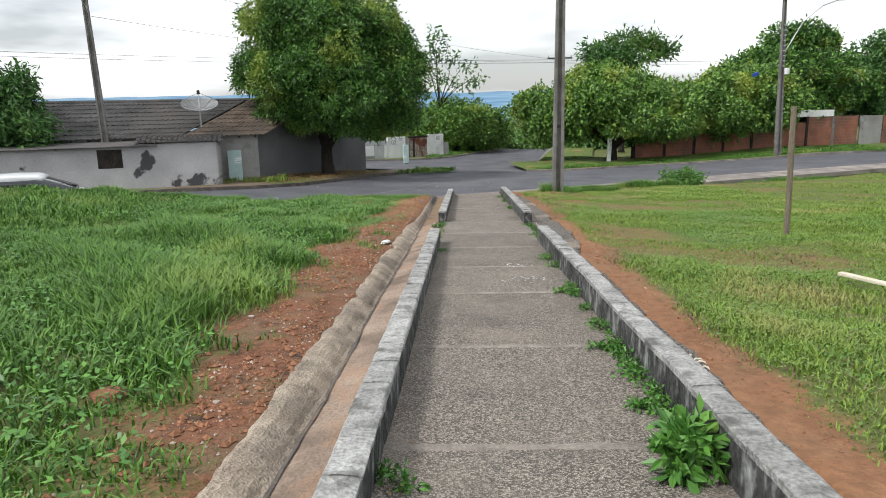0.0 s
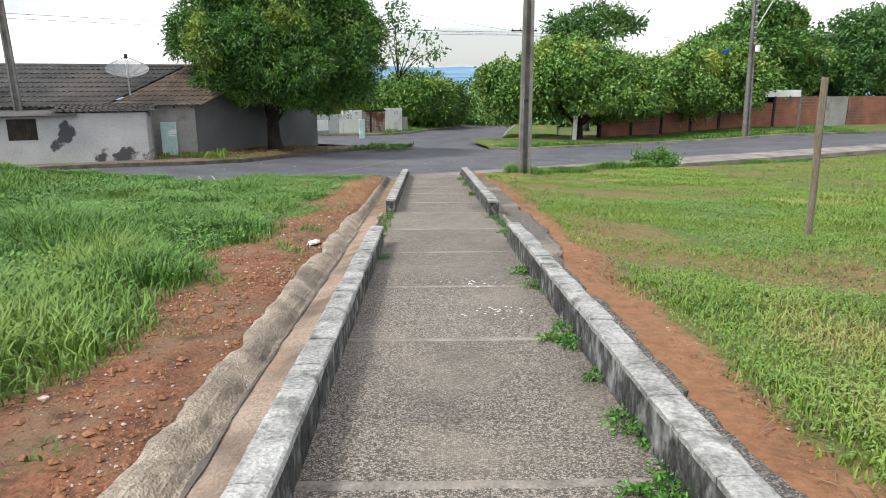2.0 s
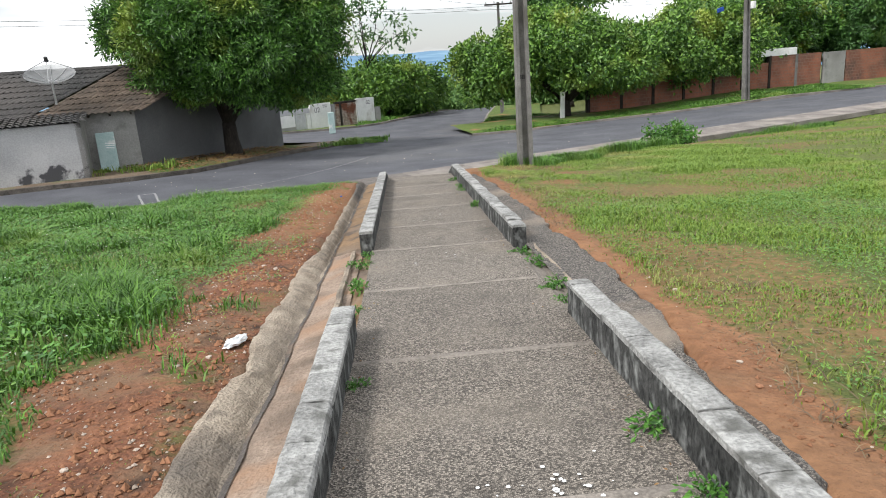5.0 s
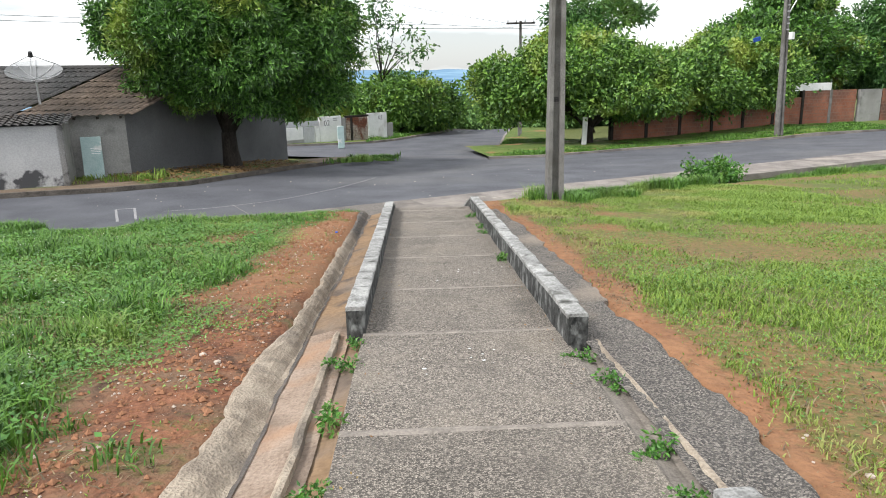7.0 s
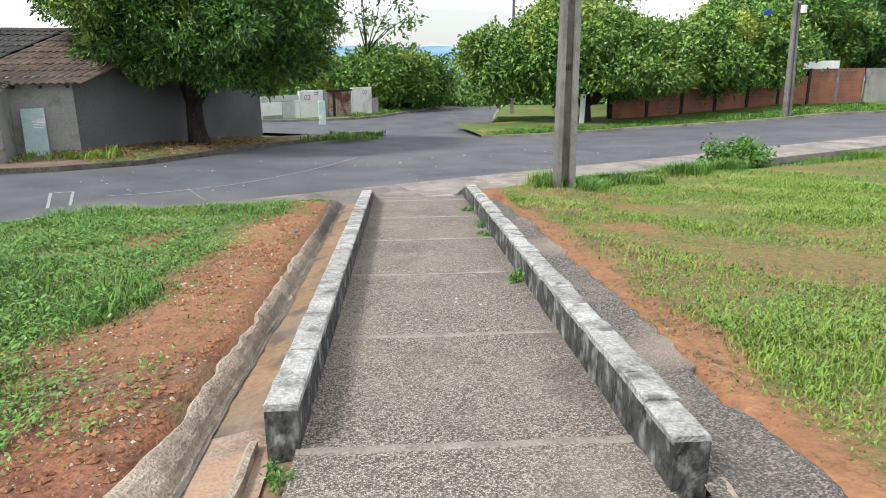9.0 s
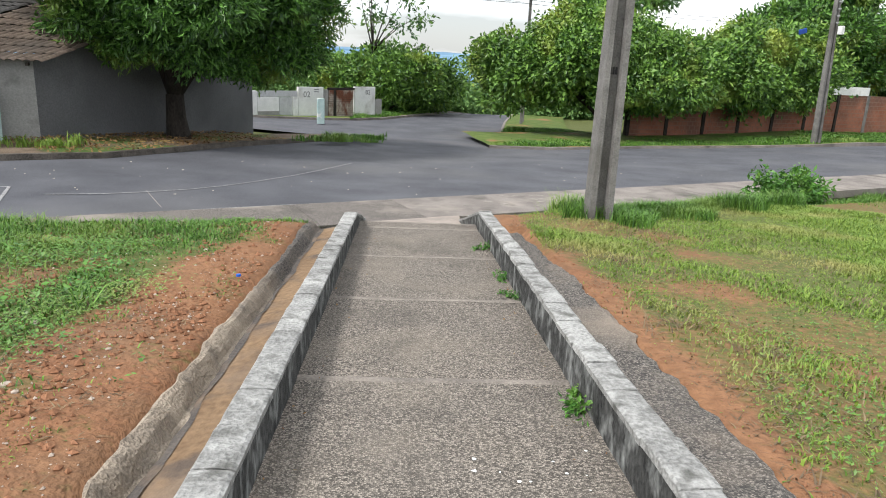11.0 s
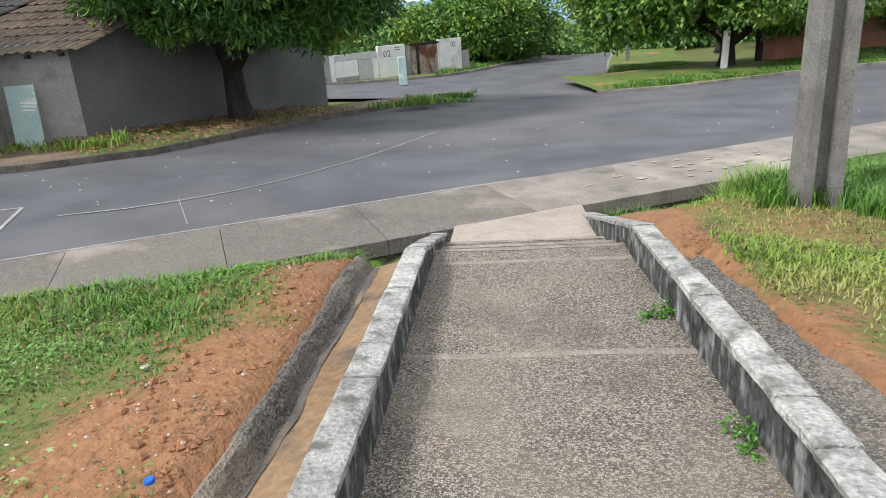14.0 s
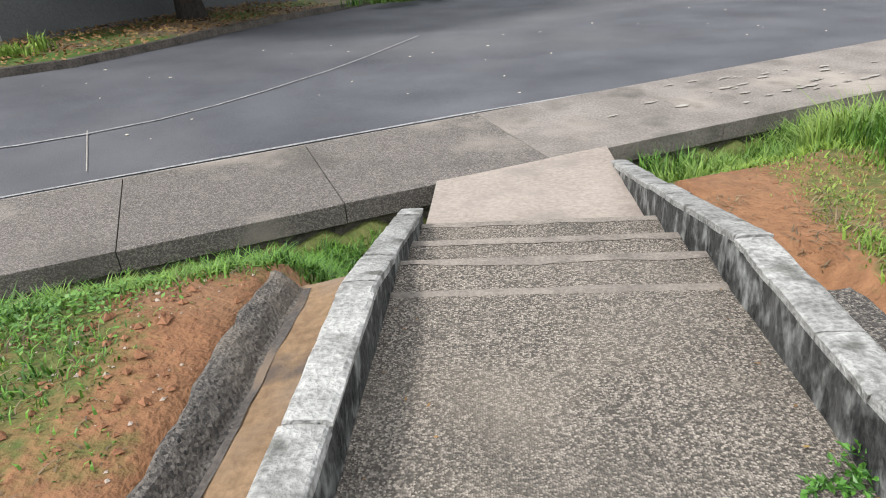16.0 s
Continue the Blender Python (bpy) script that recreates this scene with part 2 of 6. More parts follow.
M_GRASS_DRY = leaf_material("short_mixed_grass", (0.1, 0.19, 0.025), (0.24, 0.35, 0.05), (0.34, 0.32, 0.11), 0.6, 0.6)
M_FLOWER = leaf_material("white_petal", (0.5, 0.52, 0.45), (0.75, 0.75, 0.68), (0.7, 0.7, 0.5), 2.0, 0.7)
M_DRYLEAF = leaf_material("dead_leaf", (0.12, 0.06, 0.025), (0.34, 0.20, 0.08), (0.30, 0.22, 0.07), 1.5, 0.7)
M_STRAW = leaf_material("dry_straw", (0.07, 0.05, 0.03), (0.28, 0.21, 0.12), (0.15, 0.10, 0.06), 0.8, 0.8)


def soil_material():
    """Red earth with pebbles; low green cover where the bare_earth attribute falls."""
    m = material("red_earth", (0.085, 0.036, 0.021), (0.27, 0.118, 0.064), 4.5, 0.95, 1.0, 34.0, (0.17, 0.105, 0.065), 2.2, (0.46, 0.62), c4=(0.055, 0.034, 0.024), scale4=6.0, cut4=(0.54, 0.72))
    n, l = m.node_tree.nodes, m.node_tree.links
    b = n["Principled BSDF"]
    earth = b.inputs["Base Color"].links[0].from_socket
    sand = n.new("ShaderNodeAttribute")
    sand.attribute_name = "sandy_earth"
    pale = n.new("ShaderNodeTexNoise")
    pale.inputs["Scale"].default_value, pale.inputs["Detail"].default_value = 14.0, 6.0
    tone = n.new("ShaderNodeMix")
    tone.data_type = "RGBA"
    tone.inputs[6].default_value, tone.inputs[7].default_value = (0.12, 0.056, 0.028, 1), (0.41, 0.215, 0.11, 1)
    blend = n.new("ShaderNodeMix")
    blend.data_type = "RGBA"
    l.new(pale.outputs["Fac"], tone.inputs[0])
    l.new(sand.outputs["Fac"], blend.inputs[0])
    l.new(earth, blend.inputs[6])
    l.new(tone.outputs[2], blend.inputs[7])
    earth = blend.outputs[2]
    at = n.new("ShaderNodeAttribute")
    at.attribute_name = "bare_earth"
    geo = n.new("ShaderNodeNewGeometry")
    l.new(geo.outputs["Position"], pale.inputs["Vector"])
    t = n.new("ShaderNodeTexNoise")
    t.inputs["Scale"].default_value, t.inputs["Detail"].default_value = 17.0, 8.0
    l.new(geo.outputs["Position"], t.inputs["Vector"])
    ad = n.new("ShaderNodeMath")
    ad.operation = "ADD"
    l.new(at.outputs["Fac"], ad.inputs[0])
    l.new(t.outputs["Fac"], ad.inputs[1])
    mr = n.new("ShaderNodeMapRange")
    mr.inputs["From Min"].default_value, mr.inputs["From Max"].default_value = 0.80, 1.25
    l.new(ad.outputs[0], mr.inputs["Value"])
    g = n.new("ShaderNodeMix")
    g.data_type = "RGBA"
    g.inputs[6].default_value, g.inputs[7].default_value = (0.05, 0.085, 0.018, 1), (0.17, 0.17, 0.06, 1)
    l.new(t.outputs["Fac"], g.inputs[0])
    x = n.new("ShaderNodeMix")
    x.data_type = "RGBA"
    l.new(mr.outputs["Result"], x.inputs[0])
    l.new(g.outputs[2], x.inputs[6])
    l.new(earth, x.inputs[7])
    l.new(x.outputs[2], b.inputs["Base Color"])
    return m


M_SOIL = soil_material()
M_TURF = material("turf_base", (0.06, 0.11, 0.02), (0.14, 0.18, 0.045), 2.0, 0.95, 0.6, 40.0, (0.27, 0.15, 0.07), 0.55, (0.58, 0.68))
M_VERGE = material("verge_earth_leaves", (0.10, 0.072, 0.05), (0.23, 0.175, 0.125), 2.5, 0.95, 0.5, 40.0, (0.08, 0.14, 0.03), 0.5, (0.5, 0.6))


# ---- small builders ----
def mesh(name, verts, faces, mat, smooth=False):
    me = bpy.data.meshes.new(name)
    me.from_pydata([tuple(v) for v in verts], [], faces)
    me.materials.append(mat)
    if smooth:
        me.polygons.foreach_set("use_smooth", [True] * len(me.polygons))
    me.update()
    return me


def put(name, me, parent=None, label=""):
    ob = new(name, me)
    ob.parent = parent
    return tagged(ob, label) if label else ob


def part(name, bm, mat, parent=None, label="", smooth=False):
    me = bpy.data.meshes.new(name)
    bmesh.ops.recalc_face_normals(bm, faces=bm.faces)
    bm.to_mesh(me)
    bm.free()
    me.materials.append(mat)
    if smooth:
        me.polygons.foreach_set("use_smooth", [True] * len(me.polygons))
    return put(name, me, parent, label)


def thing(name, label, category, loc=(0, 0, 0), rz=0.0, group="", kind=""):
    ob = new(name)
    ob.matrix_world = pose(*loc, 0, 0, rz)
    return tagged(ob, label, category, group, kind)


def box(bm, lo, hi, m=None, bevel=0.0):
    c = [(a + b) / 2 for a, b in zip(lo, hi)]
    d = [b - a for a, b in zip(lo, hi)]
    mat = Matrix.Translation(c) @ Matrix.Diagonal((*d, 1))
    g = bmesh.ops.create_cube(bm, size=1, matrix=(m @ mat) if m else mat)
    if bevel:
        es = {e for v in g["verts"] for e in v.link_edges}
        bmesh.ops.bevel(bm, geom=list(es), offset=bevel, segments=2, affect="EDGES", profile=0.6)
    return bm


def tube(bm, pts, radii, sides=8):
    """A tapered tube along points."""
    rings = []
    pts = [Vector(p) for p in pts]
    for i, p in enumerate(pts):
        d = (pts[min(i + 1, len(pts) - 1)] - pts[max(i - 1, 0)]).normalized()
        a = d.orthogonal().normalized()
        b = d.cross(a)
        rings.append([bm.verts.new(p + (a * math.cos(k * math.tau / sides) + b * math.sin(k * math.tau / sides)) * radii[i]) for k in range(sides)])
    for r0, r1 in zip(rings, rings[1:]):
        for k in range(sides):
            bm.faces.new((r0[k], r0[(k + 1) % sides], r1[(k + 1) % sides], r1[k]))
    bm.faces.new(rings[0][::-1])
    bm.faces.new(rings[-1])
    return bm


def fbm(x, y, s=1.0, z=0.0):
    return noise.fractal(Vector((x * s, y * s, z)), 1.0, 2.0, 4)


def smooth_step(a, b, x):
    t = min(1, max(0, (x - a) / (b - a)))
    return t * t * (3 - 2 * t)


# ---- levels of the ground ----
SL = 0.456                                # the road runs at this slope across the walk
CS = math.cos(math.atan(SL))


def z_walk(y):
    return 0.15 - 0.0665 * (y - 5.74)


def z_road(x, y):
    """Falls from the pavement to the crossing, almost level to the crest, then down to the valley; highest at both sides."""
    d = min(abs(x - 4), 16)
    z = -1.27 - 0.042 * min(max(0, y - 22.5), 17.5) - 0.008 * min(max(0, y - 40), 18) - 0.09 * max(0, y - 58)
    return z + 0.0018 * d * d * min(1, max(0, (y - 22.5) / 6))


def edge(x):                              # inner edge of the pavement
    return 20.8 + SL * x


def z_land(x, y):
    """Lawn, sunk along the pavement, then the bed below road and blocks."""
    s = (edge(x) - y) * CS
    if s < 0:
        return max(z_road(x, y), -32) - 0.12
    z = z_walk(max(y, -8)) - 0.03
    if x < -1.2:
        z += 0.05 * smooth_step(1.3, 4, -x) + 0.11 * min(7, max(0.0, -x - 6.0))
    if -2.2 < x < -1.2:
        z += (0.030 + 0.022 * fbm(x, y, 2.5, 7)) * smooth_step(2.2, 1.7, -x) * smooth_step(1.25, 1.6, -x)
    if x > 1.1:
        z -= 0.03 * smooth_step(1.1, 3, x)
    z += 0.035 * fbm(x, y, 0.7)
    bank = smooth_step(1.75, 0.35, s) if x > -6 else smooth_step(0.9, 0.2, s)
    z = z * (1 - bank) + min(-1.42 - 0.09 * smooth_step(4.5, 1.5, abs(x)) + 0.02 * fbm(x, y, 2), z) * bank
    if abs(x) < 0.72:
        z = min(z, z_walk(y) - 0.12) if y < 18 else -1.75
    if -1.2 < x < -0.7 and y < 19.6:
        z -= 0.16
    if 0.7 < x < 1.0 + 0.19 * smooth_step(7.0, 8.6, y) and y < 18.4:
        z -= 0.12
    return z


def axis(fine_lo, fine_hi, step, lo, hi):
    a = list(np.arange(fine_lo, fine_hi + 1e-6, step))
    d, v = step, fine_hi
    while v < hi:
        d *= 1.35
        v += d
        a.append(min(v, hi))
    d, v = step, fine_lo
    while v > lo:
        d *= 1.35
        v -= d
        a.insert(0, max(v, lo))
    return a


gx = axis(-6, 5, 0.11, -3500, 3500)
gy = axis(-1, 23, 0.14, -600, 4300)
gverts = [(x, y, z_land(x, y)) for y in gy for x in gx]
nx = len(gx)
gfaces = [(j * nx + i, j * nx + i + 1, (j + 1) * nx + i + 1, (j + 1) * nx + i) for j in range(len(gy) - 1) for i in range(nx - 1)]


def bare(x, y):
    """1 on bare red earth, 0 under full grass."""
    if x < 0:
        w = 1.62 + 0.055 * min(y, 11) - 0.085 * max(0, min(y, 18) - 12) + 0.4 * fbm(x, y, 0.8)
        b = smooth_step(w + 0.45, w - 0.35, -x) * (0.95 + 0.7 * fbm(x, y, 1.6, 3))
        low = smooth_step(9.5, 12.5, y) * smooth_step(6.5, 3.0, -x) * (0.06 + 0.75 * fbm(x, y, 0.9, 11) + 0.4 * fbm(x, y, 2.6, 12))
        return min(1, max(0, b, low))
    w = 1.36 + 0.012 * min(y, 12) - 0.03 * max(0, y - 12) + 0.25 * fbm(x, y, 0.9, 5)
    b = smooth_step(w + 0.3, w - 0.2, x)
    dry = smooth_step(11.0, 14.0, y) * smooth_step(4.6, 2.2, x) * (0.42 + 0.6 * fbm(x, y, 0.8, 13))
    return min(1, max(b, dry, 0.5 * smooth_step(-0.05, 0.45, fbm(x, y, 0.32, 9))))


COVER = [0.0 if (edge(x) - y) * CS < 1.45 + 0.25 * fbm(x, y, 1.1, 31) else bare(x, y) for y in gy for x in gx]
ground_me = mesh("ground", gverts, gfaces, M_SOIL, True)
ground_me.attributes.new("bare_earth", "FLOAT", "POINT").data.foreach_set("value", COVER)
SANDY = [min(0.9, max(0.0, (0.72 + 0.15 * smooth_step(7, 12, y) if x > 0 else 0.75 * smooth_step(11.0, 14.5, y)) + 0.5 * fbm(x, y, 0.9, 21))) for y in gy for x in gx]
ground_me.attributes.new("sandy_earth", "FLOAT", "POINT").data.foreach_set("value", SANDY)
ground = tagged(put("ground", ground_me), "red earth and turf slope falling towards the road", "ground", kind="structure")
GZ = np.array([v[2] for v in gverts]).reshape(len(gy), nx)
GB = np.array(COVER).reshape(len(gy), nx)


def sample(grid, x, y):
    """Bilinear values of a ground grid at arrays x, y."""
    i = np.clip(np.searchsorted(gx, x) - 1, 0, nx - 2)
    j = np.clip(np.searchsorted(gy, y) - 1, 0, len(gy) - 2)
    ax, ay = np.array(gx), np.array(gy)
    u, v = (x - ax[i]) / (ax[i + 1] - ax[i]), (y - ay[j]) / (ay[j + 1] - ay[j])
    return (grid[j, i] * (1 - u) + grid[j, i + 1] * u) * (1 - v) + (grid[j + 1, i] * (1 - u) + grid[j + 1, i + 1] * u) * v


# ---- road, verges and pavement ----
def strip(name, left, right, zf, mat, label, cat, lift=0.0):
    verts, faces = [], []
    for a, b in zip(left, right):
        for k in range(7):
            x, y = a[0] + (b[0] - a[0]) * k / 6, a[1] + (b[1] - a[1]) * k / 6
            verts.append((x, y, zf(x, y) + lift))
    for i in range(len(left) - 1):
        for k in range(6):
            o = i * 7 + k
            faces.append((o, o + 1, o + 8, o + 7))
    return tagged(put(name, mesh(name, verts, faces, mat, True)), label, cat, kind="structure")


def road_edge(x):
    return 22.45 + SL * x


def interp(pts, v):
    for (a, b), (c, d) in zip(pts, pts[1:]):
        if v <= c or (c, d) == pts[-1]:
            return b + (d - b) * (v - a) / (c - a)


KERB_L = [(-60, 4.5), (-16, 22.2), (-11, 24.2), (-8.4, 25.1), (-6.8, 26.2), (-5.8, 27.9), (-4.7, 30.9), (-2.5, 35.5), (-1.2, 37.0)]
KERB_R = [(2.9, 35.6), (5.2, 35.9), (9.6, 38.2), (12.2, 38.8), (17.4, 39.7), (23, 41.2), (60, 54.0)]
xs = [-60, -40, -25, -16, -13, -11, -9.5, -8.4, -7.5, -6.8, -6.2, -5.8, -5.2, -4.7, -3.6, -2.5, -1.2, 0, 1, 2, 2.9, 5.2, 9.6, 12.2, 17.4, 23, 40, 60]
far = KERB_L + [(0, 37.2), (2, 36.4)] + KERB_R
strip("road", [(x, road_edge(x)) for x in xs], [(x, interp(far, x)) for x in xs], z_road, M_ASPHALT, "worn grey asphalt road crossing below the walk", "road")
# the street that goes on ahead, and its side street to the left
ys = [35.2, 36, 37, 37.6, 38.5, 39.5, 41.5, 43.3, 43.8, 45.4, 46.8, 48.3, 50, 53.4, 56, 58, 60, 64, 80, 120]
st_left = [(35.2, -2.4), (37.0, -1.3), (37.6, -4), (38.5, -9), (39.5, -30), (43.3, -30), (43.8, -7.4), (45.4, -4.4), (46.8, -2.65), (48.3, -1.5), (53.4, 0.76), (58, 2.8), (80, 9), (120, 20)]
st_right = [(35.2, 2.8), (44, 4.4), (50, 5.4), (58, 7.0), (80, 13), (120, 24)]
strip("road_ahead", [(interp(st_left, y), y) for y in ys], [(interp(st_right, y), y) for y in ys], z_road, M_ASPHALT, "asphalt street running away over a crest", "road", 0.006)


def kerb_block(name, line, inside, height, width, zf, mat, label, depth_m, verge_mat, verge_label):
    """A raised verge behind a kerb line; inside: +1 if the block lies on the line's left."""
    root = thing(name, verge_label, "verge", kind="structure")
    pts = [Vector((*p, 0)) for p in line]
    off = []
    for i, p in enumerate(pts):
        d = (pts[min(i + 1, len(pts) - 1)] - pts[max(i - 1, 0)]).normalized()
        off.append(Vector((-d.y, d.x, 0)) * inside)
    kv, kf, vv, vf = [], [], [], []
    for p, o in zip(pts, off):
        z = zf(p.x, p.y)
        q = p + o * width
        for a, h in ((p, -0.1), (p, height), (q, height), (q, -0.1)):
            kv.append((a.x, a.y, z + h))
        for k in range(6):
            a = p + o * (width - 0.01 + (depth_m(p.x, p.y) - width) * k / 5)
            vv.append((a.x, a.y, z + height - 0.015 + 0.03 * k / 5 + 0.03 * fbm(a.x, a.y, 0.8)))
    for i in range(len(pts) - 1):
        for k in range(3):
            o = i * 4 + k
            kf.append((o, o + 1, o + 5, o + 4))
        for k in range(5):
            o = i * 6 + k
            vf.append((o, o + 1, o + 7, o + 6))
    put("kerb", mesh("kerb", kv, kf, mat), root, label)
    put("earth", mesh("earth", vv, vf, verge_mat, True), root)
    return root


def fine_line(pts, step=0.7):
    out = []
    for a, b in zip(pts, pts[1:]):
        n = max(1, int(math.dist(a, b) / step))
        out += [(a[0] + (b[0] - a[0]) * k / n, a[1] + (b[1] - a[1]) * k / n) for k in range(n)]
    return out + [pts[-1]]


kerb_block("verge_house", fine_line(KERB_L[1:]), 1, 0.13, 0.14, z_road, M_DARKEDGE, "dark broken kerb", lambda x, y: 3.2 if y < 30 else max(0.3, 3.2 - 0.42 * (y - 30)), M_VERGE, "leaf-littered earth verge beside the grey house")
kerb_block("verge_street", fine_line([(9, 62), (7.0, 58), (5.4, 50), (4.4, 44), (2.9, 35.8)]), 1, 0.10, 0.12, z_road, M_PAVE, "thin pale kerb", lambda x, y: 3.5 if y > 40 else max(0.5, 0.5 + 0.7 * (y - 36)), M_TURF, "grassy verge along the street ahead")
kerb_block("verge_wall", fine_line(KERB_R[:-1] + [(45, 48.8)]), 1, 0.10, 0.12, z_road, M_PAVE, "thin pale kerb", lambda x, y: 5.2, M_TURF, "grassy verge in front of the red wall")
kerb_block("verge_far", fine_line([(-30, 43.3), (-9, 43.6), (-7.4, 43.8), (-4.4, 45.4), (-2.6, 46.8), (-1.5, 48.3), (0.76, 53.4), (2.8, 58), (4.5, 62)]), 1, 0.12, 0.14, z_road, M_PAVE, "pale kerb", lambda x, y: 2.6, M_TURF, "grassy verge by the white wall")
# pavement slabs with a dark retaining face
pavement = thing("pavement", "stained concrete pavement between lawn and road", "pavement", kind="structure")
ANG = math.degrees(math.atan(SL))
u_dir = Vector((CS, SL * CS, 0))
v_dir = Vector((-SL * CS, CS, 0))
base_pt = Vector((0, 20.8, 0))
s0 = -34.0
while s0 < 34:
    w = 1.55 if s0 < -2.2 or s0 > 1 else 1.7
    bm = bmesh.new()
    box(bm, (s0 + 0.003, 0.0, -0.16), (s0 + w - 0.003, 1.5, 0.0), bevel=0.004)
    z = -1.2 + random.uniform(-0.004, 0.004)
    ob = part("paving_slab", bm, M_PAVE_OLD if s0 < -1.4 else M_PAVE, pavement)
    ob.matrix_world = Matrix.Translation(base_pt + Vector((0, 0, z))) @ pose(0, 0, 0, 0, 0, ANG)
    s0 += w
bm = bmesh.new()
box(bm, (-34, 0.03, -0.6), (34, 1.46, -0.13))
ob = part("retaining_face", bm, M_DARKEDGE, pavement, "dark concrete face")
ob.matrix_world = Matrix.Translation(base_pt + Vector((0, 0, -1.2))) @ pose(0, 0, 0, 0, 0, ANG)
bm = bmesh.new()
box(bm, (-34, 1.5, -0.2), (34, 1.62, -0.03), bevel=0.01)
ob = part("kerb", bm, M_PAVE, pavement, "pale worn kerb line")
ob.matrix_world = Matrix.Translation(base_pt + Vector((0, 0, -1.2))) @ pose(0, 0, 0, 0, 0, ANG)

# ---- the walk: slabs, steps and ramp ----
walkway = thing("walkway", "worn exposed-aggregate concrete footpath with cross joints", "footpath", kind="structure")
JOINTS = [-7.0, -5.4, -3.9, -2.4, -0.9, 0.6, 2.07, 3.55, 5.17, 6.5, 7.95, 9.46, 10.99, 12.3, 13.78, 15.2, 16.58, 18.05]
for y0, y1 in zip(JOINTS, JOINTS[1:]):
    verts, faces = [], []
    n = 12
    for j in range(n + 1):
        y = y0 + 0.008 + (y1 - y0 - 0.016) * j / n
        for i in range(9):
            x = -0.67 + 1.34 * i / 8
            dz = 0.003 * fbm(x, y, 1.3) - 0.003 + (-0.004 if j in (0, n) else 0)
            verts.append((x, y, z_walk(y) + dz))
    for j in range(n):
        for i in range(8):
            o = j * 9 + i
            faces.append((o, o + 1, o + 10, o + 9))
    put("slab", mesh("slab", verts, faces, M_WALK, True), walkway)
for y0 in JOINTS[1:]:
    verts, faces = [], []
    for i in range(25):
        x = -0.67 + 1.34 * i / 24
        w = 0.012 + 0.016 * abs(fbm(x, y0, 3.0))
        for d, dz in ((-w - 0.022, -0.012), (-w * 0.6 - 0.006, 0.0), (w * 0.4 + 0.008, 0.0), (w * 0.5 + 0.028, -0.012)):
            verts.append((x, y0 + d + 0.012 * fbm(x, y0, 2.0, 4), z_walk(y0 + d) + dz))
    faces = [(i * 4 + k, i * 4 + k + 1, i * 4 + k + 5, i * 4 + k + 4) for i in range(24) for k in range(3)]
    put("joint", mesh("joint", verts, faces, M_JOINT), walkway, "pale worn joint")
for y0, y1, zt in ((18.05, 18.32, -0.675), (18.32, 18.75, -0.80), (18.75, 19.2, -0.92)):
    bm = bmesh.new()
    box(bm, (-0.66, y0, zt - 0.35), (0.66, y1 + 0.01, zt), bevel=0.015)
    st = part("step", bm, M_WALK, walkway)
    verts = []
    for i in range(25):
        x = -0.65 + 1.3 * i / 24
        verts += [(x, y1 - 0.05 - 0.03 * fbm(x, y1, 4.0), zt + 0.003), (x, y1 + 0.012, zt + 0.002), (x, y1 + 0.014, zt - 0.03)]
    put("nosing", mesh("nosing", verts, [(i * 3 + q, i * 3 + q + 1, i * 3 + q + 4, i * 3 + q + 3) for i in range(24) for q in (0, 1)], M_JOINT), st, "pale worn step edge")
verts, faces = [], []
for j in range(15):
    for i in range(9):
        x = -0.67 + 1.36 * i / 8
        y = 19.15 + (edge(x) + 0.03 - 19.15) * j / 14
        verts.append((x, y, -1.04 - 0.15 * (j / 14) + 0.01 * fbm(x, y, 2)))
for j in range(14):
    for i in range(8):
        o = j * 9 + i
        faces.append((o, o + 1, o + 10, o + 9))
put("ramp", mesh("ramp", verts, faces, M_RAMP, True), walkway, "smooth pinkish concrete ramp")


# lime splashes and flecks worn into the slabs
for x, y, n, sp in ((0.28, 5.75, 34, 0.11), (0.12, 6.6, 26, 0.12), (0.33, 12.9, 12, 0.15), (-0.1, 10.4, 10, 0.2)):
    verts, faces = [], []
    for k in range(n):
        cx, cy, r = random.gauss(x, sp), random.gauss(y, sp * 0.8), random.uniform(0.004, 0.014)
        b0 = len(verts)
        for q in range(6):
            a_ = q * math.tau / 6
            rr = r * random.uniform(0.6, 1.2)
            px, py = max(-0.64, min(0.64, cx + rr * math.cos(a_))), cy + rr * math.sin(a_)
            verts.append((px, py, z_walk(py) + 0.0035))
        faces.append(tuple(range(b0, b0 + 6)))
    tagged(put("lime_flecks", mesh("lime_flecks", verts, faces, M_WHITE)), "pale lime flecks worn into the footpath", "stain", kind="stuff")
# lichen and paint on the pavement
verts, faces = [], []
for k in range(46):
    t_, o_ = random.gauss(3.6, 1.0), random.uniform(0.35, 1.35)
    p_ = base_pt + u_dir * t_ + v_dir * o_
    r = random.uniform(0.012, 0.055)
    b0 = len(verts)
    for q in range(8):
        a_ = q * math.tau / 8
        w_ = u_dir * (r * 1.8 * math.cos(a_) * random.uniform(0.5, 1.2)) + v_dir * (r * 0.6 * math.sin(a_) * random.uniform(0.5, 1.2))
        verts.append((p_.x + w_.x, p_.y + w_.y, -1.188 + 0.0003 * k / 7))
    faces.append(tuple(range(b0, b0 + 8)))
tagged(put("pavement_stains", mesh("pavement_stains", verts, faces, M_LICHEN)), "pale lichen blotches on the pavement", "stain", kind="stuff")


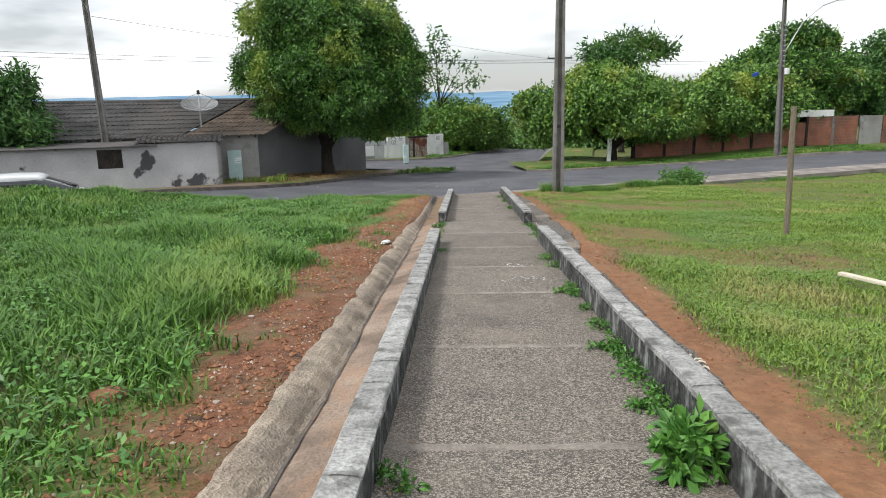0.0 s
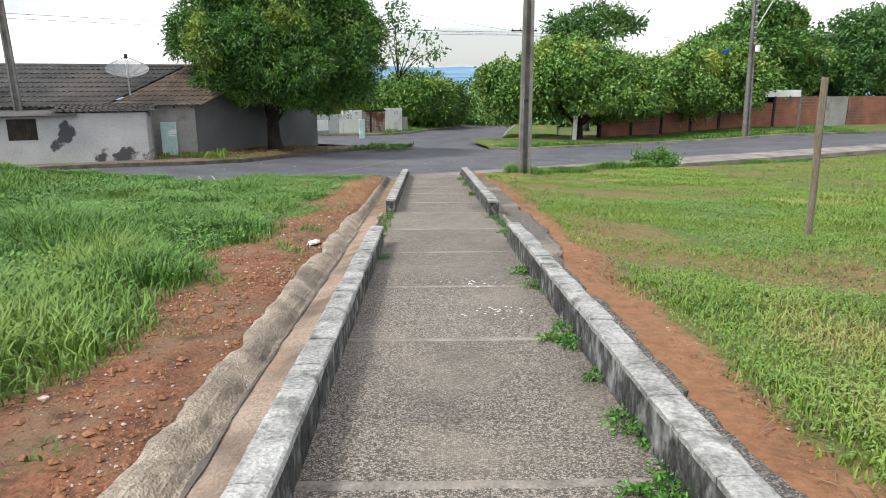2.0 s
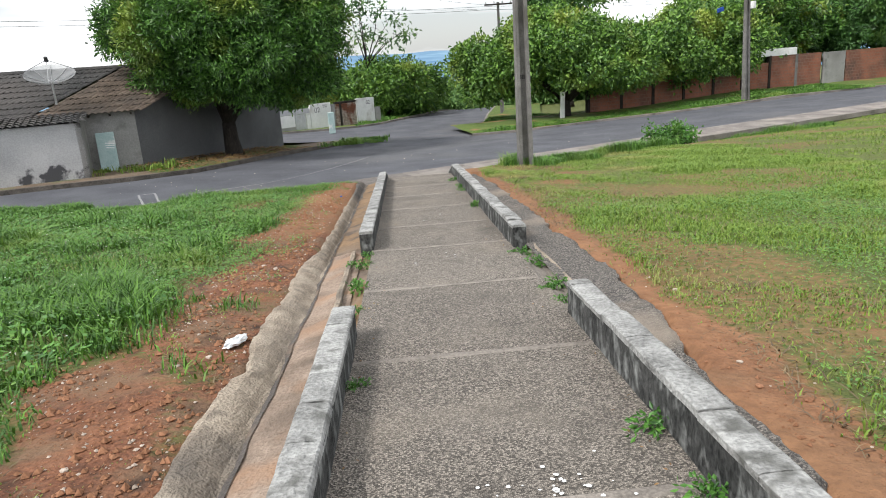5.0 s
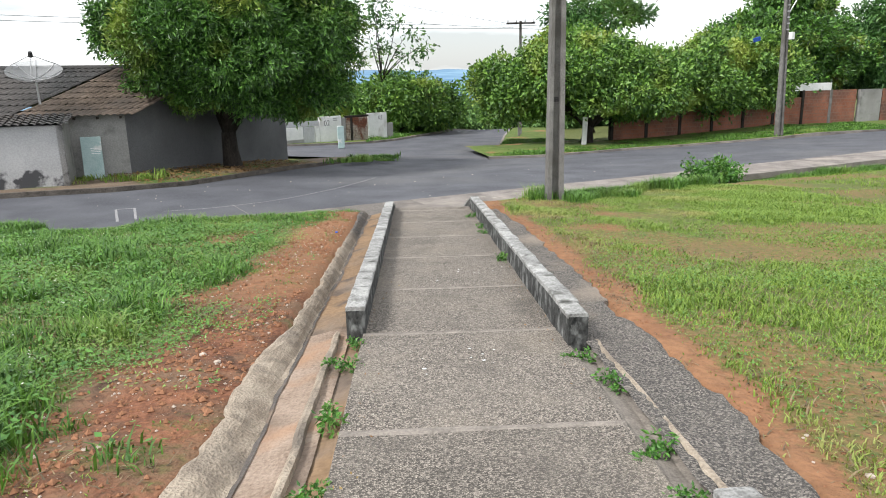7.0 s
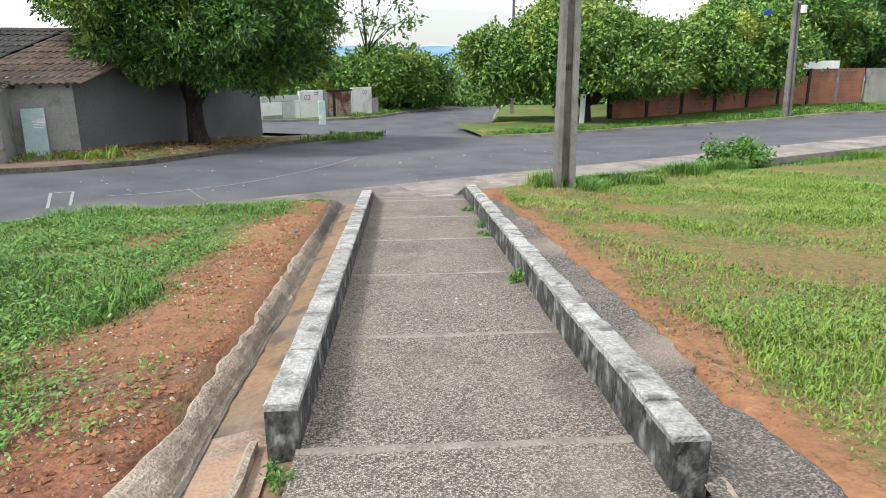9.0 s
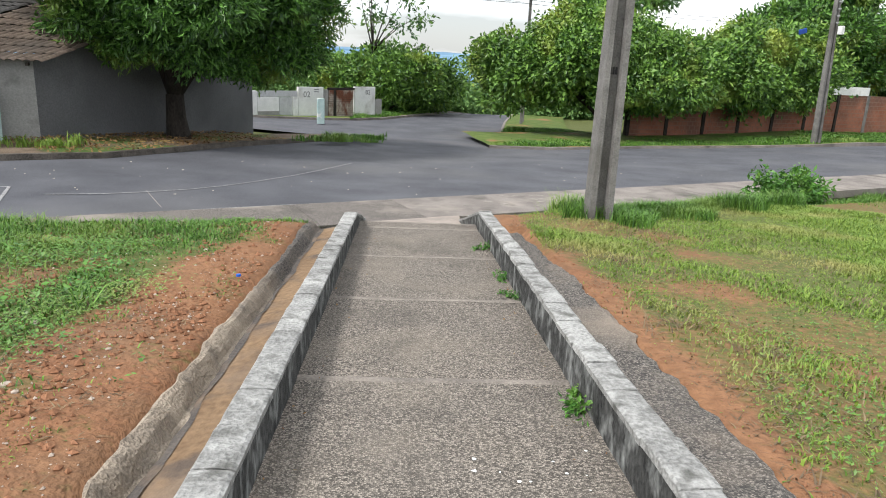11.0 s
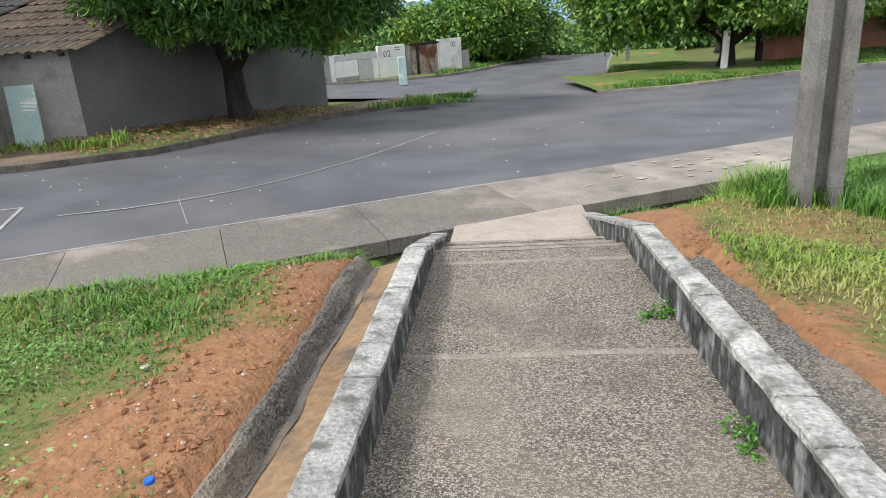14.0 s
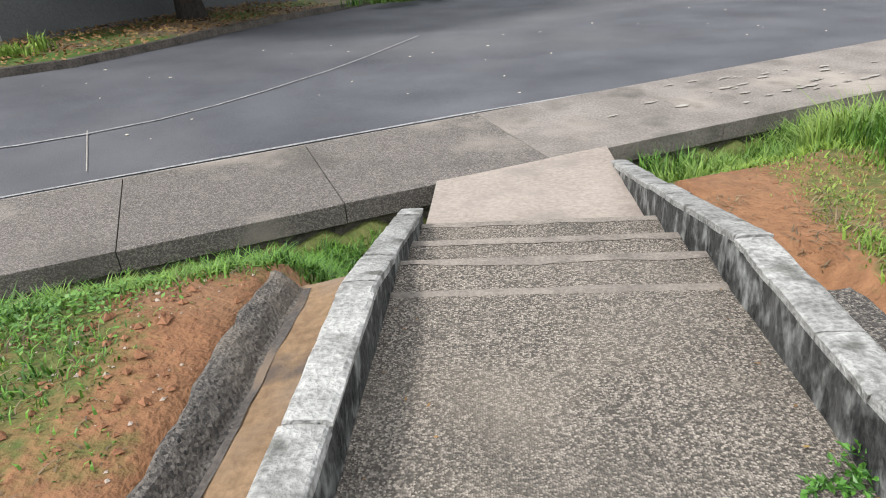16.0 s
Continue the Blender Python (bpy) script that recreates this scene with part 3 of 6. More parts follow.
# ---- low side walls ----
def parapet(label, x_in, x_out, y0, y1, kink=None, z_end=None, lift=0.0):
    """A low wall between y0 and y1 with rough coping pieces; past the kink it drops to z_end."""
    root = thing("parapet_wall", label, "low wall", group="low walls along the footpath")

    def top(y):
        z = z_walk(y) + 0.195 + lift
        if kink and y > kink:
            k = z_walk(kink) + 0.195 + lift
            z = k + (z_end - k) * (y - kink) / (y1 - kink)
        return z

    verts, faces = [], []
    n = max(4, int((y1 - y0) / 0.12))
    lo, hi = min(x_in, x_out), max(x_in, x_out)
    for j in range(n + 1):
        y = y0 + (y1 - y0) * j / n
        t = top(y) - 0.03
        for x, z in ((lo, t - 0.62), (lo, t - 0.3), (lo, t), (hi, t), (hi, t - 0.3), (hi, t - 0.62)):
            verts.append((x + 0.006 * fbm(x * 9, y, 3, z), y, z))
    for j in range(n):
        for k in range(5):
            o = j * 6 + k
            faces.append((o, o + 1, o + 7, o + 6))
    faces.append((5, 4, 3, 2, 1, 0))
    faces.append(tuple(n * 6 + k for k in range(6)))
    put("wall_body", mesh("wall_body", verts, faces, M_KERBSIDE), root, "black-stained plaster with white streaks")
    y = y0
    while y < y1 - 0.05:
        ln = min(random.uniform(0.26, 0.42), y1 - y)
        if kink and y < kink < y + ln:
            ln = kink - y + 0.001
        verts, faces = [], []
        m = 4
        jit = random.uniform(-0.006, 0.006)
        for j in range(m + 1):
            yy = y + 0.003 + (ln - 0.006) * j / m
            e = 0.004 if j in (0, m) else 0.0
            for x, dz in ((lo - 0.004, -0.034), (lo - 0.004 + jit, -0.006 - e * .4), (lo + 0.008, -e * .7), ((lo + hi) / 2, 0.001 - e * .5), (hi - 0.008, -e * .7), (hi + 0.004 + jit, -0.006 - e * .4), (hi + 0.004, -0.034)):
                verts.append((x + 0.004 * fbm(x * 20, yy * 9, 1), yy, top(yy) + dz + jit + 0.006 * fbm(x * 4, yy * 6, 1, 2)))
        for j in range(m):
            for k in range(6):
                o = j * 7 + k
                faces.append((o, o + 1, o + 8, o + 7))
        faces.append(tuple(range(6, -1, -1)))
        faces.append(tuple(m * 7 + k for k in range(7)))
        put("coping", mesh("coping", verts, faces, M_COPING), root)
        y += ln
    return root


parapet("low plastered wall with pale coping, broken off at its end", -0.655, -0.78, -7, 8.42)
parapet("low plastered wall with pale coping dropping to the pavement", -0.655, -0.78, 11.0, 19.32, 17.8, -0.87)
parapet("low plastered wall with pale coping beside weeds", 0.655, 0.78, -7, 8.5, lift=0.02)
parapet("low plastered wall with pale coping sloping down at the steps", 0.655, 0.78, 10.6, 20.85, 18.05, -1.2, lift=0.02)


# ---- gutter and rough apron ----
def swept(name, prof, y0, y1, step, mat, label, cat, wob=0.02):
    """A strip along the walk; prof(y) gives its cross-section as (x, height over the walk)."""
    verts, faces = [], []
    n = int((y1 - y0) / step)
    k = len(prof(y0))
    for j in range(n + 1):
        y = y0 + (y1 - y0) * j / n
        for i, (x, z) in enumerate(prof(y)):
            verts.append((x + wob * 0.5 * fbm(x * 4, y * 6, 1.0, i), y, z_walk(y) + z + wob * 0.6 * fbm(x, y, 3, i + 9) + wob * 0.45 * fbm(x * 5, y * 11, 1.0, i)))
    for j in range(n):
        for i in range(k - 1):
            o = j * k + i
            faces.append((o, o + 1, o + k + 1, o + k))
    return tagged(put(name, mesh(name, verts, faces, mat, False)), label, cat, kind="structure")


def crease(y):                            # the deepest line of the channel
    return -1.10 + 0.018 * fbm(0.3, y, 1.3, 4) + 0.008 * fbm(0.3, y, 5.0, 5)


def lip_edge(y):                          # ragged outer edge of the lip
    w = -1.31 + 0.10 * smooth_step(10.6, 11.4, y) - 0.03 * smooth_step(16.5, 18.0, y)
    bite = 0.05 * smooth_step(15, 13, y) * smooth_step(0.22, 0.42, fbm(2.2, y, 0.9, 6))
    return w + bite + 0.02 * fbm(1.7, y, 1.4, 2) + 0.022 * fbm(1.7, y, 5.5, 3)


def lip(y):
    c, o = crease(y), lip_edge(y)
    at = lambda t: c + (o - c) * t
    return [(c + 0.05, -0.108), (c + 0.012, -0.104), (at(0.10), -0.088), (at(0.26), -0.058), (at(0.42), -0.034), (at(0.60), -0.014), (at(0.82), -0.003), (at(0.95), -0.008), (o, -0.028), (o - 0.02, -0.16)][::-1]


def bed(y):
    c = crease(y)
    return [(c - 0.03, -0.112), (c, -0.104), (c + 0.035, -0.097), (c + 0.10, -0.085), (-0.92, -0.066), (-0.85, -0.052), (-0.77, -0.05)]


def crease_strip(y):
    c = crease(y)
    w = 0.006 + 0.024 * max(0.0, 0.5 + fbm(4.1, y, 1.1, 7)) * (0.45 + 0.55 * smooth_step(11, 13, y))
    return [(c - 0.012 - w * 0.8, -0.100), (c - 0.006, -0.0985), (c + 0.008, -0.0965), (c + 0.012 + w, -0.0915)]


def rim(y):
    x = -0.85 + 0.012 * fbm(0.5, y, 2.0, 8)
    return [(x - 0.05, -0.13), (x - 0.035, -0.03), (x - 0.012, -0.006), (x + 0.012, -0.012), (x + 0.02, -0.13)]


def apron(y):
    o = 1.05 + 0.19 * smooth_step(7.2, 8.8, y) - 0.10 * smooth_step(15.2, 17.5, y) + 0.055 * fbm(2.9, y, 1.2, 5) + 0.03 * fbm(2.9, y, 4.5, 6) - 0.06 * smooth_step(0.2, 0.4, fbm(5.3, y, 0.8, 3))
    at = lambda t: 0.77 + (o - 0.77) * t
    return [(0.77, 0.02), (at(0.15), 0.012), (at(0.35), -0.004), (at(0.55), -0.014), (at(0.75), -0.012), (at(0.9), -0.004), (o, -0.02), (o + 0.015, -0.17)]


def rim_right(y):
    x = 0.84 + 0.010 * fbm(0.9, y, 2.0, 18)
    return [(x - 0.02, -0.12), (x - 0.014, 0.004), (x, 0.018), (x + 0.02, 0.016), (x + 0.04, -0.03)]


gutter_lip = swept("gutter", lip, -7, 18.3, 0.045, M_LIP, "rough broken lip of the concrete rain channel, blackened at its end", "gutter", 0.013)
soot = [min(1.0, max(0.0, smooth_step(13.5, 17.0, v.co.y) + 0.45 * fbm(v.co.x, v.co.y, 2.2, 41) - 0.1)) for v in gutter_lip.data.vertices]
gutter_lip.data.attributes.new("black_growth", "FLOAT", "POINT").data.foreach_set("value", soot)
swept("gutter_bed", bed, -7, 11.3, 0.07, M_BED, "pinkish silted concrete bed of the rain channel", "gutter", 0.010)
swept("gutter_bed", bed, 11.3, 18.35, 0.07, M_SILT, "orange sand on the bed of the rain channel", "gutter", 0.010)
swept("gutter_damp", crease_strip, -7, 18.3, 0.06, M_CREASE, "dark line along the channel's deepest part", "gutter", 0.004)
swept("gutter_rim", rim, 8.3, 11.1, 0.06, M_LIP, "thin concrete rim between channel and slab", "gutter", 0.008)
swept("joint_fill_left", lambda y: [(-0.84, -0.075), (-0.74, -0.06), (-0.69, -0.05), (-0.655, -0.012), (-0.60, -0.05)], 8.35, 11.05, 0.08, M_SILT, "silt and crumbs where the low wall is missing", "earth", 0.014)
swept("joint_fill_right", lambda y: [(0.60, -0.05), (0.655, -0.004), (0.70, -0.03), (0.78, -0.05), (0.84, -0.04)], 8.4, 10.65, 0.08, M_JOINT, "pale rubble where the low wall is missing", "rubble", 0.014)
swept("rim_right", rim_right, 8.4, 10.65, 0.06, M_LIP, "thin concrete rim beside the broken wall", "gutter", 0.008)
swept("apron", apron, -7, 18.0, 0.045, M_APRON, "crumbling dark aggregate apron beside the low wall", "apron", 0.026)


# ---- trees and other leaves ----
def leaf_cloud(name, lobes, count, size, mat, parent=None, seed=1, clump=9, droop=0.5, depth=0.3, spread=0.26, lump=0.16, sub=0, sub_r=0.9):
    """A crown of separate leaves, in clumps over lumpy lobes (x, y, z, rx, ry, rz)."""
    rng = np.random.default_rng(seed)
    lob = np.array(lobes, float)
    if sub:
        a0 = lob[:, 3] * lob[:, 4] + lob[:, 4] * lob[:, 5] + lob[:, 3] * lob[:, 5]
        k0 = rng.choice(len(lob), sub, p=a0 / a0.sum())
        d0 = rng.normal(size=(sub, 3))
        d0 /= np.linalg.norm(d0, axis=1)[:, None]
        r0 = sub_r * rng.uniform(0.7, 1.3, (sub, 1)) * np.array([1.0, 1.0, 0.75])
        c0 = lob[k0, :3] + d0 * np.maximum(lob[k0, 3:] - r0 * 0.75, 0.1)
        inner = lob.copy()
        inner[:, 3:] *= 0.72
        lob = np.concatenate([np.concatenate([c0, r0], 1), inner])
    area = (lob[:, 3] * lob[:, 4] + lob[:, 4] * lob[:, 5] + lob[:, 3] * lob[:, 5])
    nc = count // clump
    pick = rng.choice(len(lob), nc, p=area / area.sum())
    d = rng.normal(size=(nc, 3))
    d /= np.linalg.norm(d, axis=1)[:, None]
    ph = rng.uniform(0, 6.28, (6, 3))
    fr = rng.uniform(2.0, 6.0, (6, 3)) * rng.choice([-1, 1], (6, 3))
    wob = sum(np.sin(d @ fr[k] + ph[k, 0] + pick * 1.7) for k in range(6)) / 6
    r = (1 - depth * rng.random(nc) ** 2.2) * (1 + lump * wob)
    cen = lob[pick, :3] + d * lob[pick, 3:] * r[:, None]
    cen = np.repeat(cen, clump, 0) + rng.normal(size=(nc * clump, 3)) * spread
    nrm = np.repeat(d, clump, 0)
    n = len(cen)
    out = nrm * 0.9 + rng.normal(size=(n, 3)) * 0.65
    out[:, 2] -= droop * rng.random(n)
    out /= np.linalg.norm(out, axis=1)[:, None]
    side = np.cross(out, nrm + rng.normal(size=(n, 3)) * 0.5)
    side /= np.linalg.norm(side, axis=1)[:, None] + 1e-6
    up = np.cross(side, out)
    ln = size[0] * rng.uniform(0.65, 1.3, n)[:, None]
    wd = size[1] * rng.uniform(0.7, 1.25, n)[:, None]
    v = np.stack([cen, cen + out * ln * 0.5 + side * wd * 0.5 + up * wd * 0.12, cen + out * ln - up * ln * 0.12, cen + out * ln * 0.5 - side * wd * 0.5 + up * wd * 0.12], 1).reshape(-1, 3)
    f = np.arange(n * 4).reshape(n, 4)
    me = bpy.data.meshes.new(name)
    me.from_pydata(v.tolist(), [], f.tolist())
    me.materials.append(mat)
    return put(name, me, parent)


def limbs(bm, base, height, radius, tips, seed):
    """A tapered, slightly crooked trunk that forks into limbs reaching the tips."""
    rng = random.Random(seed)
    b = Vector(base)
    fork = b + Vector((rng.uniform(-.1, .1), rng.uniform(-.1, .1), height))
    tube(bm, [b - Vector((0, 0, 0.15)), b + Vector((0, 0, 0.12)), b.lerp(fork, 0.5) + Vector((rng.uniform(-.06, .06), 0, 0)), fork], [radius * 1.5, radius * 1.1, radius * 0.9, radius * 0.8], 10)
    for t in tips:
        t = Vector(t)
        mid = fork.lerp(t, 0.5) + Vector((rng.uniform(-.25, .25), rng.uniform(-.25, .25), 0.3))
        tube(bm, [fork - Vector((0, 0, 0.1)), fork.lerp(mid, 0.5), mid, t], [radius * 0.55, radius * 0.42, radius * 0.28, radius * 0.08], 7)
        for k in range(3):
            a = mid.lerp(t, 0.2 + 0.25 * k)
            e = a + Vector((rng.uniform(-1, 1), rng.uniform(-1, 1), rng.uniform(0.1, 0.9)))
            tube(bm, [a, a.lerp(e, 0.5) + Vector((0, 0, 0.08)), e], [radius * 0.16, radius * 0.1, radius * 0.03], 5)
    return bm


def tree(label, base, trunk_h, radius, lobes, count, size, mat, seed, **kw):
    x, y, z = base
    root = thing("tree", label, "tree", base)
    rel = [(a - x, b - y, c - z, *r) for a, b, c, *r in lobes]
    bm = bmesh.new()
    limbs(bm, (0, 0, 0), trunk_h, radius, [(a * 0.9, b * 0.9, c + 0.2) for a, b, c, *r in rel], seed)
    part("trunk", bm, M_BARK, root, smooth=True)
    leaf_cloud("crown", rel, count, size, mat, root, seed, **kw)
    return root


tree("dense dome-shaped mango tree shading the grey house", (-6.62, 30.7, -1.35), 1.25, 0.30,
     [(-6.4, 30.5, 3.75, 4.0, 4.0, 3.0), (-8.2, 29.9, 3.35, 2.1, 2.2, 1.6), (-3.9, 30.2, 2.75, 2.1, 2.2, 1.7), (-6.9, 28.6, 2.85, 2.6, 2.0, 1.5), (-5.2, 28.6, 2.45, 2.4, 1.9, 1.45), (-8.0, 30.5, 4.9, 2.3, 2.4, 1.8), (-4.9, 30.5, 4.8, 2.3, 2.4, 1.8), (-7.7, 30.2, 1.75, 1.8, 2.2, 1.0), (-6.1, 29.3, 1.55, 2.0, 1.7, 0.95), (-4.5, 30.7, 1.5, 2.0, 2.2, 1.1), (-6.2, 32.6, 1.9, 2.6, 2.0, 1.3)],
     230000, (0.19, 0.062), M_LEAF_MANGO, 3, depth=0.4, clump=24, spread=0.12, lump=0.14, sub=250, sub_r=0.62)
tree("broad spreading tree with a dark forked trunk on the verge", (8.6, 41.6, -1.85), 0.9, 0.32,
     [(8.5, 42.1, 1.3, 4.3, 3.4, 1.9), (5.2, 42.8, 0.9, 2.7, 2.6, 1.7), (11.6, 42.4, 1.2, 3.1, 2.8, 1.7), (8.5, 42.4, 2.4, 3.1, 2.8, 1.5), (14.2, 43.2, 1.3, 2.7, 2.4, 1.5), (10.0, 40.6, 0.6, 2.6, 1.8, 0.9)],
     110000, (0.23, 0.13), M_LEAF_CASHEW, 5, clump=16, spread=0.16, lump=0.12, sub=190, sub_r=0.75)
tree("broad-leaved tree leaning over the red wall", (15.94, 44.77, -1.67), 1.4, 0.22,
     [(15.94, 44.33, 1.27, 3.27, 2.83, 2.07), (18.77, 45.42, 1.60, 2.83, 2.62, 2.07), (17.03, 45.42, 2.36, 2.62, 2.40, 1.42)],
     48000, (0.24, 0.13), M_LEAF_CASHEW, 6, clump=16, spread=0.16, lump=0.12, sub=100, sub_r=0.75)
tree("tall round tree behind the red wall", (22.70, 50.44, -1.64), 2.4, 0.30,
     [(22.70, 50.44, 3.33, 4.21, 3.89, 3.24), (20.11, 49.79, 2.25, 2.81, 2.81, 2.59), (25.51, 49.79, 2.46, 3.02, 2.81, 2.70), (22.70, 48.71, 1.82, 3.24, 2.16, 2.16), (23.13, 50.44, 5.49, 2.38, 2.38, 1.30)],
     60000, (0.30, 0.13), M_LEAF_MANGO, 7, clump=14, spread=0.18, lump=0.12, sub=60, sub_r=0.95)
tree("leafy tree behind the far end of the red wall", (31.88, 52.06, -1.64), 2.2, 0.30,
     [(31.88, 52.06, 3.33, 4.54, 3.89, 3.13), (28.96, 51.09, 2.03, 2.59, 2.59, 2.38), (35.66, 52.60, 2.68, 3.67, 3.24, 2.81)],
     46000, (0.30, 0.13), M_LEAF_DARK, 8, clump=14, spread=0.18, lump=0.12, sub=60, sub_r=0.95)
tree("dark spiky-crowned tree rising behind the others", (11.47, 51.85, -1.92), 4.2, 0.20,
     [(9.27, 50.75, 5.34, 1.43, 0.99, 0.39), (11.58, 51.30, 5.89, 1.54, 1.10, 0.50), (13.89, 51.74, 5.34, 1.32, 1.10, 0.39), (11.03, 50.86, 4.79, 2.42, 1.32, 0.55), (13.01, 51.30, 6.00, 0.88, 0.66, 0.28)],
     3600, (0.46, 0.13), M_LEAF_DARK, 9, spread=0.24, depth=0.9)
tree("dark glossy tree at the roadside near a white car", (-18.2, 25.3, -1.05), 1.2, 0.18,
     [(-18.2, 25.0, 1.9, 2.2, 2.0, 1.7), (-16.5, 24.6, 1.0, 1.2, 1.2, 1.2), (-19.4, 25.2, 1.8, 2.2, 2.0, 1.9)],
     24000, (0.30, 0.10), M_LEAF_DARK, 10, clump=14, spread=0.18, lump=0.12, sub=45, sub_r=0.6)
tree("round dense tree behind the white wall", (-0.97, 54.60, -1.92), 0.9, 0.25,
     [(-0.97, 54.60, 0.06, 3.30, 2.86, 1.93), (1.56, 56.25, -0.27, 1.98, 1.98, 1.65), (-3.94, 55.15, -0.27, 2.20, 2.20, 1.65)],
     26000, (0.30, 0.14), M_LEAF_CASHEW, 11, clump=14, spread=0.18, lump=0.12, sub=60, sub_r=0.95)
thin = tree("thin open tree with sparse feathery foliage", (-2.29, 53.50, -1.92), 3.6, 0.09,
     [(-2.40, 53.50, 6.00, 0.88, 0.77, 0.99), (-3.28, 53.50, 5.23, 0.77, 0.66, 0.55), (-1.08, 53.50, 5.23, 0.88, 0.66, 0.55), (-0.20, 53.50, 4.46, 0.77, 0.66, 0.39), (-0.53, 53.50, 3.03, 0.99, 0.66, 0.44), (0.58, 53.50, 3.47, 0.50, 0.44, 0.33), (-2.29, 53.50, 3.58, 0.66, 0.55, 0.88), (-2.62, 53.50, 7.10, 0.44, 0.44, 0.55)],
     700, (0.34, 0.15), M_LEAF_DARK, 12, clump=5, depth=0.8, spread=0.16)
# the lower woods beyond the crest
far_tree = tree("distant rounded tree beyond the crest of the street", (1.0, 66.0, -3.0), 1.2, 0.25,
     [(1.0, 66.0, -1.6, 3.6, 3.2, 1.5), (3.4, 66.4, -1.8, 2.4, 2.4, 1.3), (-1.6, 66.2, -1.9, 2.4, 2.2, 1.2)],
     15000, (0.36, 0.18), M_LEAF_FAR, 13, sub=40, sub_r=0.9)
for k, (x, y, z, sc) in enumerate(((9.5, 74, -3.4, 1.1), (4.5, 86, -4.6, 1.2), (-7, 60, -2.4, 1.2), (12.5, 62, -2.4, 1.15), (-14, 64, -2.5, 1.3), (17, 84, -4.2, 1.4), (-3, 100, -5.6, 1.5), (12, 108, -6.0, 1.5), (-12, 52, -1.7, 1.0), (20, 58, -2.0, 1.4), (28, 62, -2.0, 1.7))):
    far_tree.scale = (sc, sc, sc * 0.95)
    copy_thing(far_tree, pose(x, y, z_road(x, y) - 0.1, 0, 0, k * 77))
far_tree.scale = (1, 1, 1)

# low shrubs and weeds
def shrub(name, label, loc, lobes, count, size, mat, seed, stems=7):
    root = thing(name, label, "plant", loc)
    bm = bmesh.new()
    rng = random.Random(seed)
    top = max(l[2] + l[5] for l in lobes)
    for k in range(stems):
        l = rng.choice(lobes)
        tip = Vector((l[0] + rng.uniform(-.6, .6) * l[3], l[1] + rng.uniform(-.6, .6) * l[4], l[2] + l[5] * rng.uniform(0, .8)))
        b = Vector((rng.uniform(-.03, .03), rng.uniform(-.03, .03), -0.04))
        tube(bm, [b, b.lerp(tip, 0.5) + Vector((0, 0, top * 0.06)), tip], [top * 0.012, top * 0.009, top * 0.004], 5)
    part("stems", bm, M_LEAF_DARK, root)
    leaf_cloud("leaves", lobes, count, size, mat, root, seed, clump=4, depth=0.9, spread=lobes[0][3] * 0.12)
    return root


shrub("shrub", "low bright green shrub at the lawn's edge", (7.2, 23.3, -1.22), [(0, 0, 0.35, 0.55, 0.4, 0.28), (-0.45, 0, 0.25, 0.35, 0.3, 0.2), (0.45, 0.1, 0.3, 0.35, 0.3, 0.25), (-0.65, 0, 0.55, 0.1, 0.1, 0.12)], 1500, (0.12, 0.06), M_WEED, 21, 14)
shrub("weed", "leafy green weed growing against the low wall", (0.56, 1.85, z_walk(1.85)), [(0, 0, 0.1, 0.12, 0.13, 0.09), (0.0, 0.14, 0.06, 0.08, 0.1, 0.05), (-0.06, -0.05, 0.05, 0.08, 0.08, 0.05)], 420, (0.075, 0.036), M_WEED, 22, 9)
WEEDS = [(0.61, y, 0.55 + 0.4 * abs(math.sin(y * 7))) for y in (2.1, 2.26, 2.41, 2.55, 2.74, 2.9, 3.04, 3.25, 3.42, 3.55, 3.9, 4.05, 4.5, 5.0, 5.13, 5.4, 6.4, 6.9)] + [(0.62, 13.45, 0.9), (0.62, 15.3, 0.6), (0.62, 17.0, 0.8), (0.6, 15.85, 0.7), (-0.62, 1.75, 0.9), (-0.62, 7.6, 0.5), (-0.72, 9.6, 0.9), (-0.72, 10.4, 0.8), (0.72, 9.2, 0.9), (0.74, 10.0, 0.8), (0.70, 8.8, 0.6), (-0.74, 8.9, 0.7), (-0.7, 10.8, 0.6), (0.70, 10.4, 0.7)]
low = shrub("low_weed", "small creeping weed in the joint by the low wall", (0.6, 2.1, z_walk(2.1)), [(0, 0, 0.03, 0.07, 0.14, 0.04), (0.0, 0.1, 0.02, 0.05, 0.09, 0.03)], 190, (0.034, 0.019), M_WEED, 23, 4)
tagged(low, group="weeds along the low walls")
for k, (x, y, sc) in enumerate(WEEDS[1:]):
    low.scale = (sc, sc, sc)
    copy_thing(low, pose(x, y, z_walk(y) - (0.02 if 8.4 < y < 11 else 0), 0, 0, k * 63))
low.scale = (1, 1, 1)


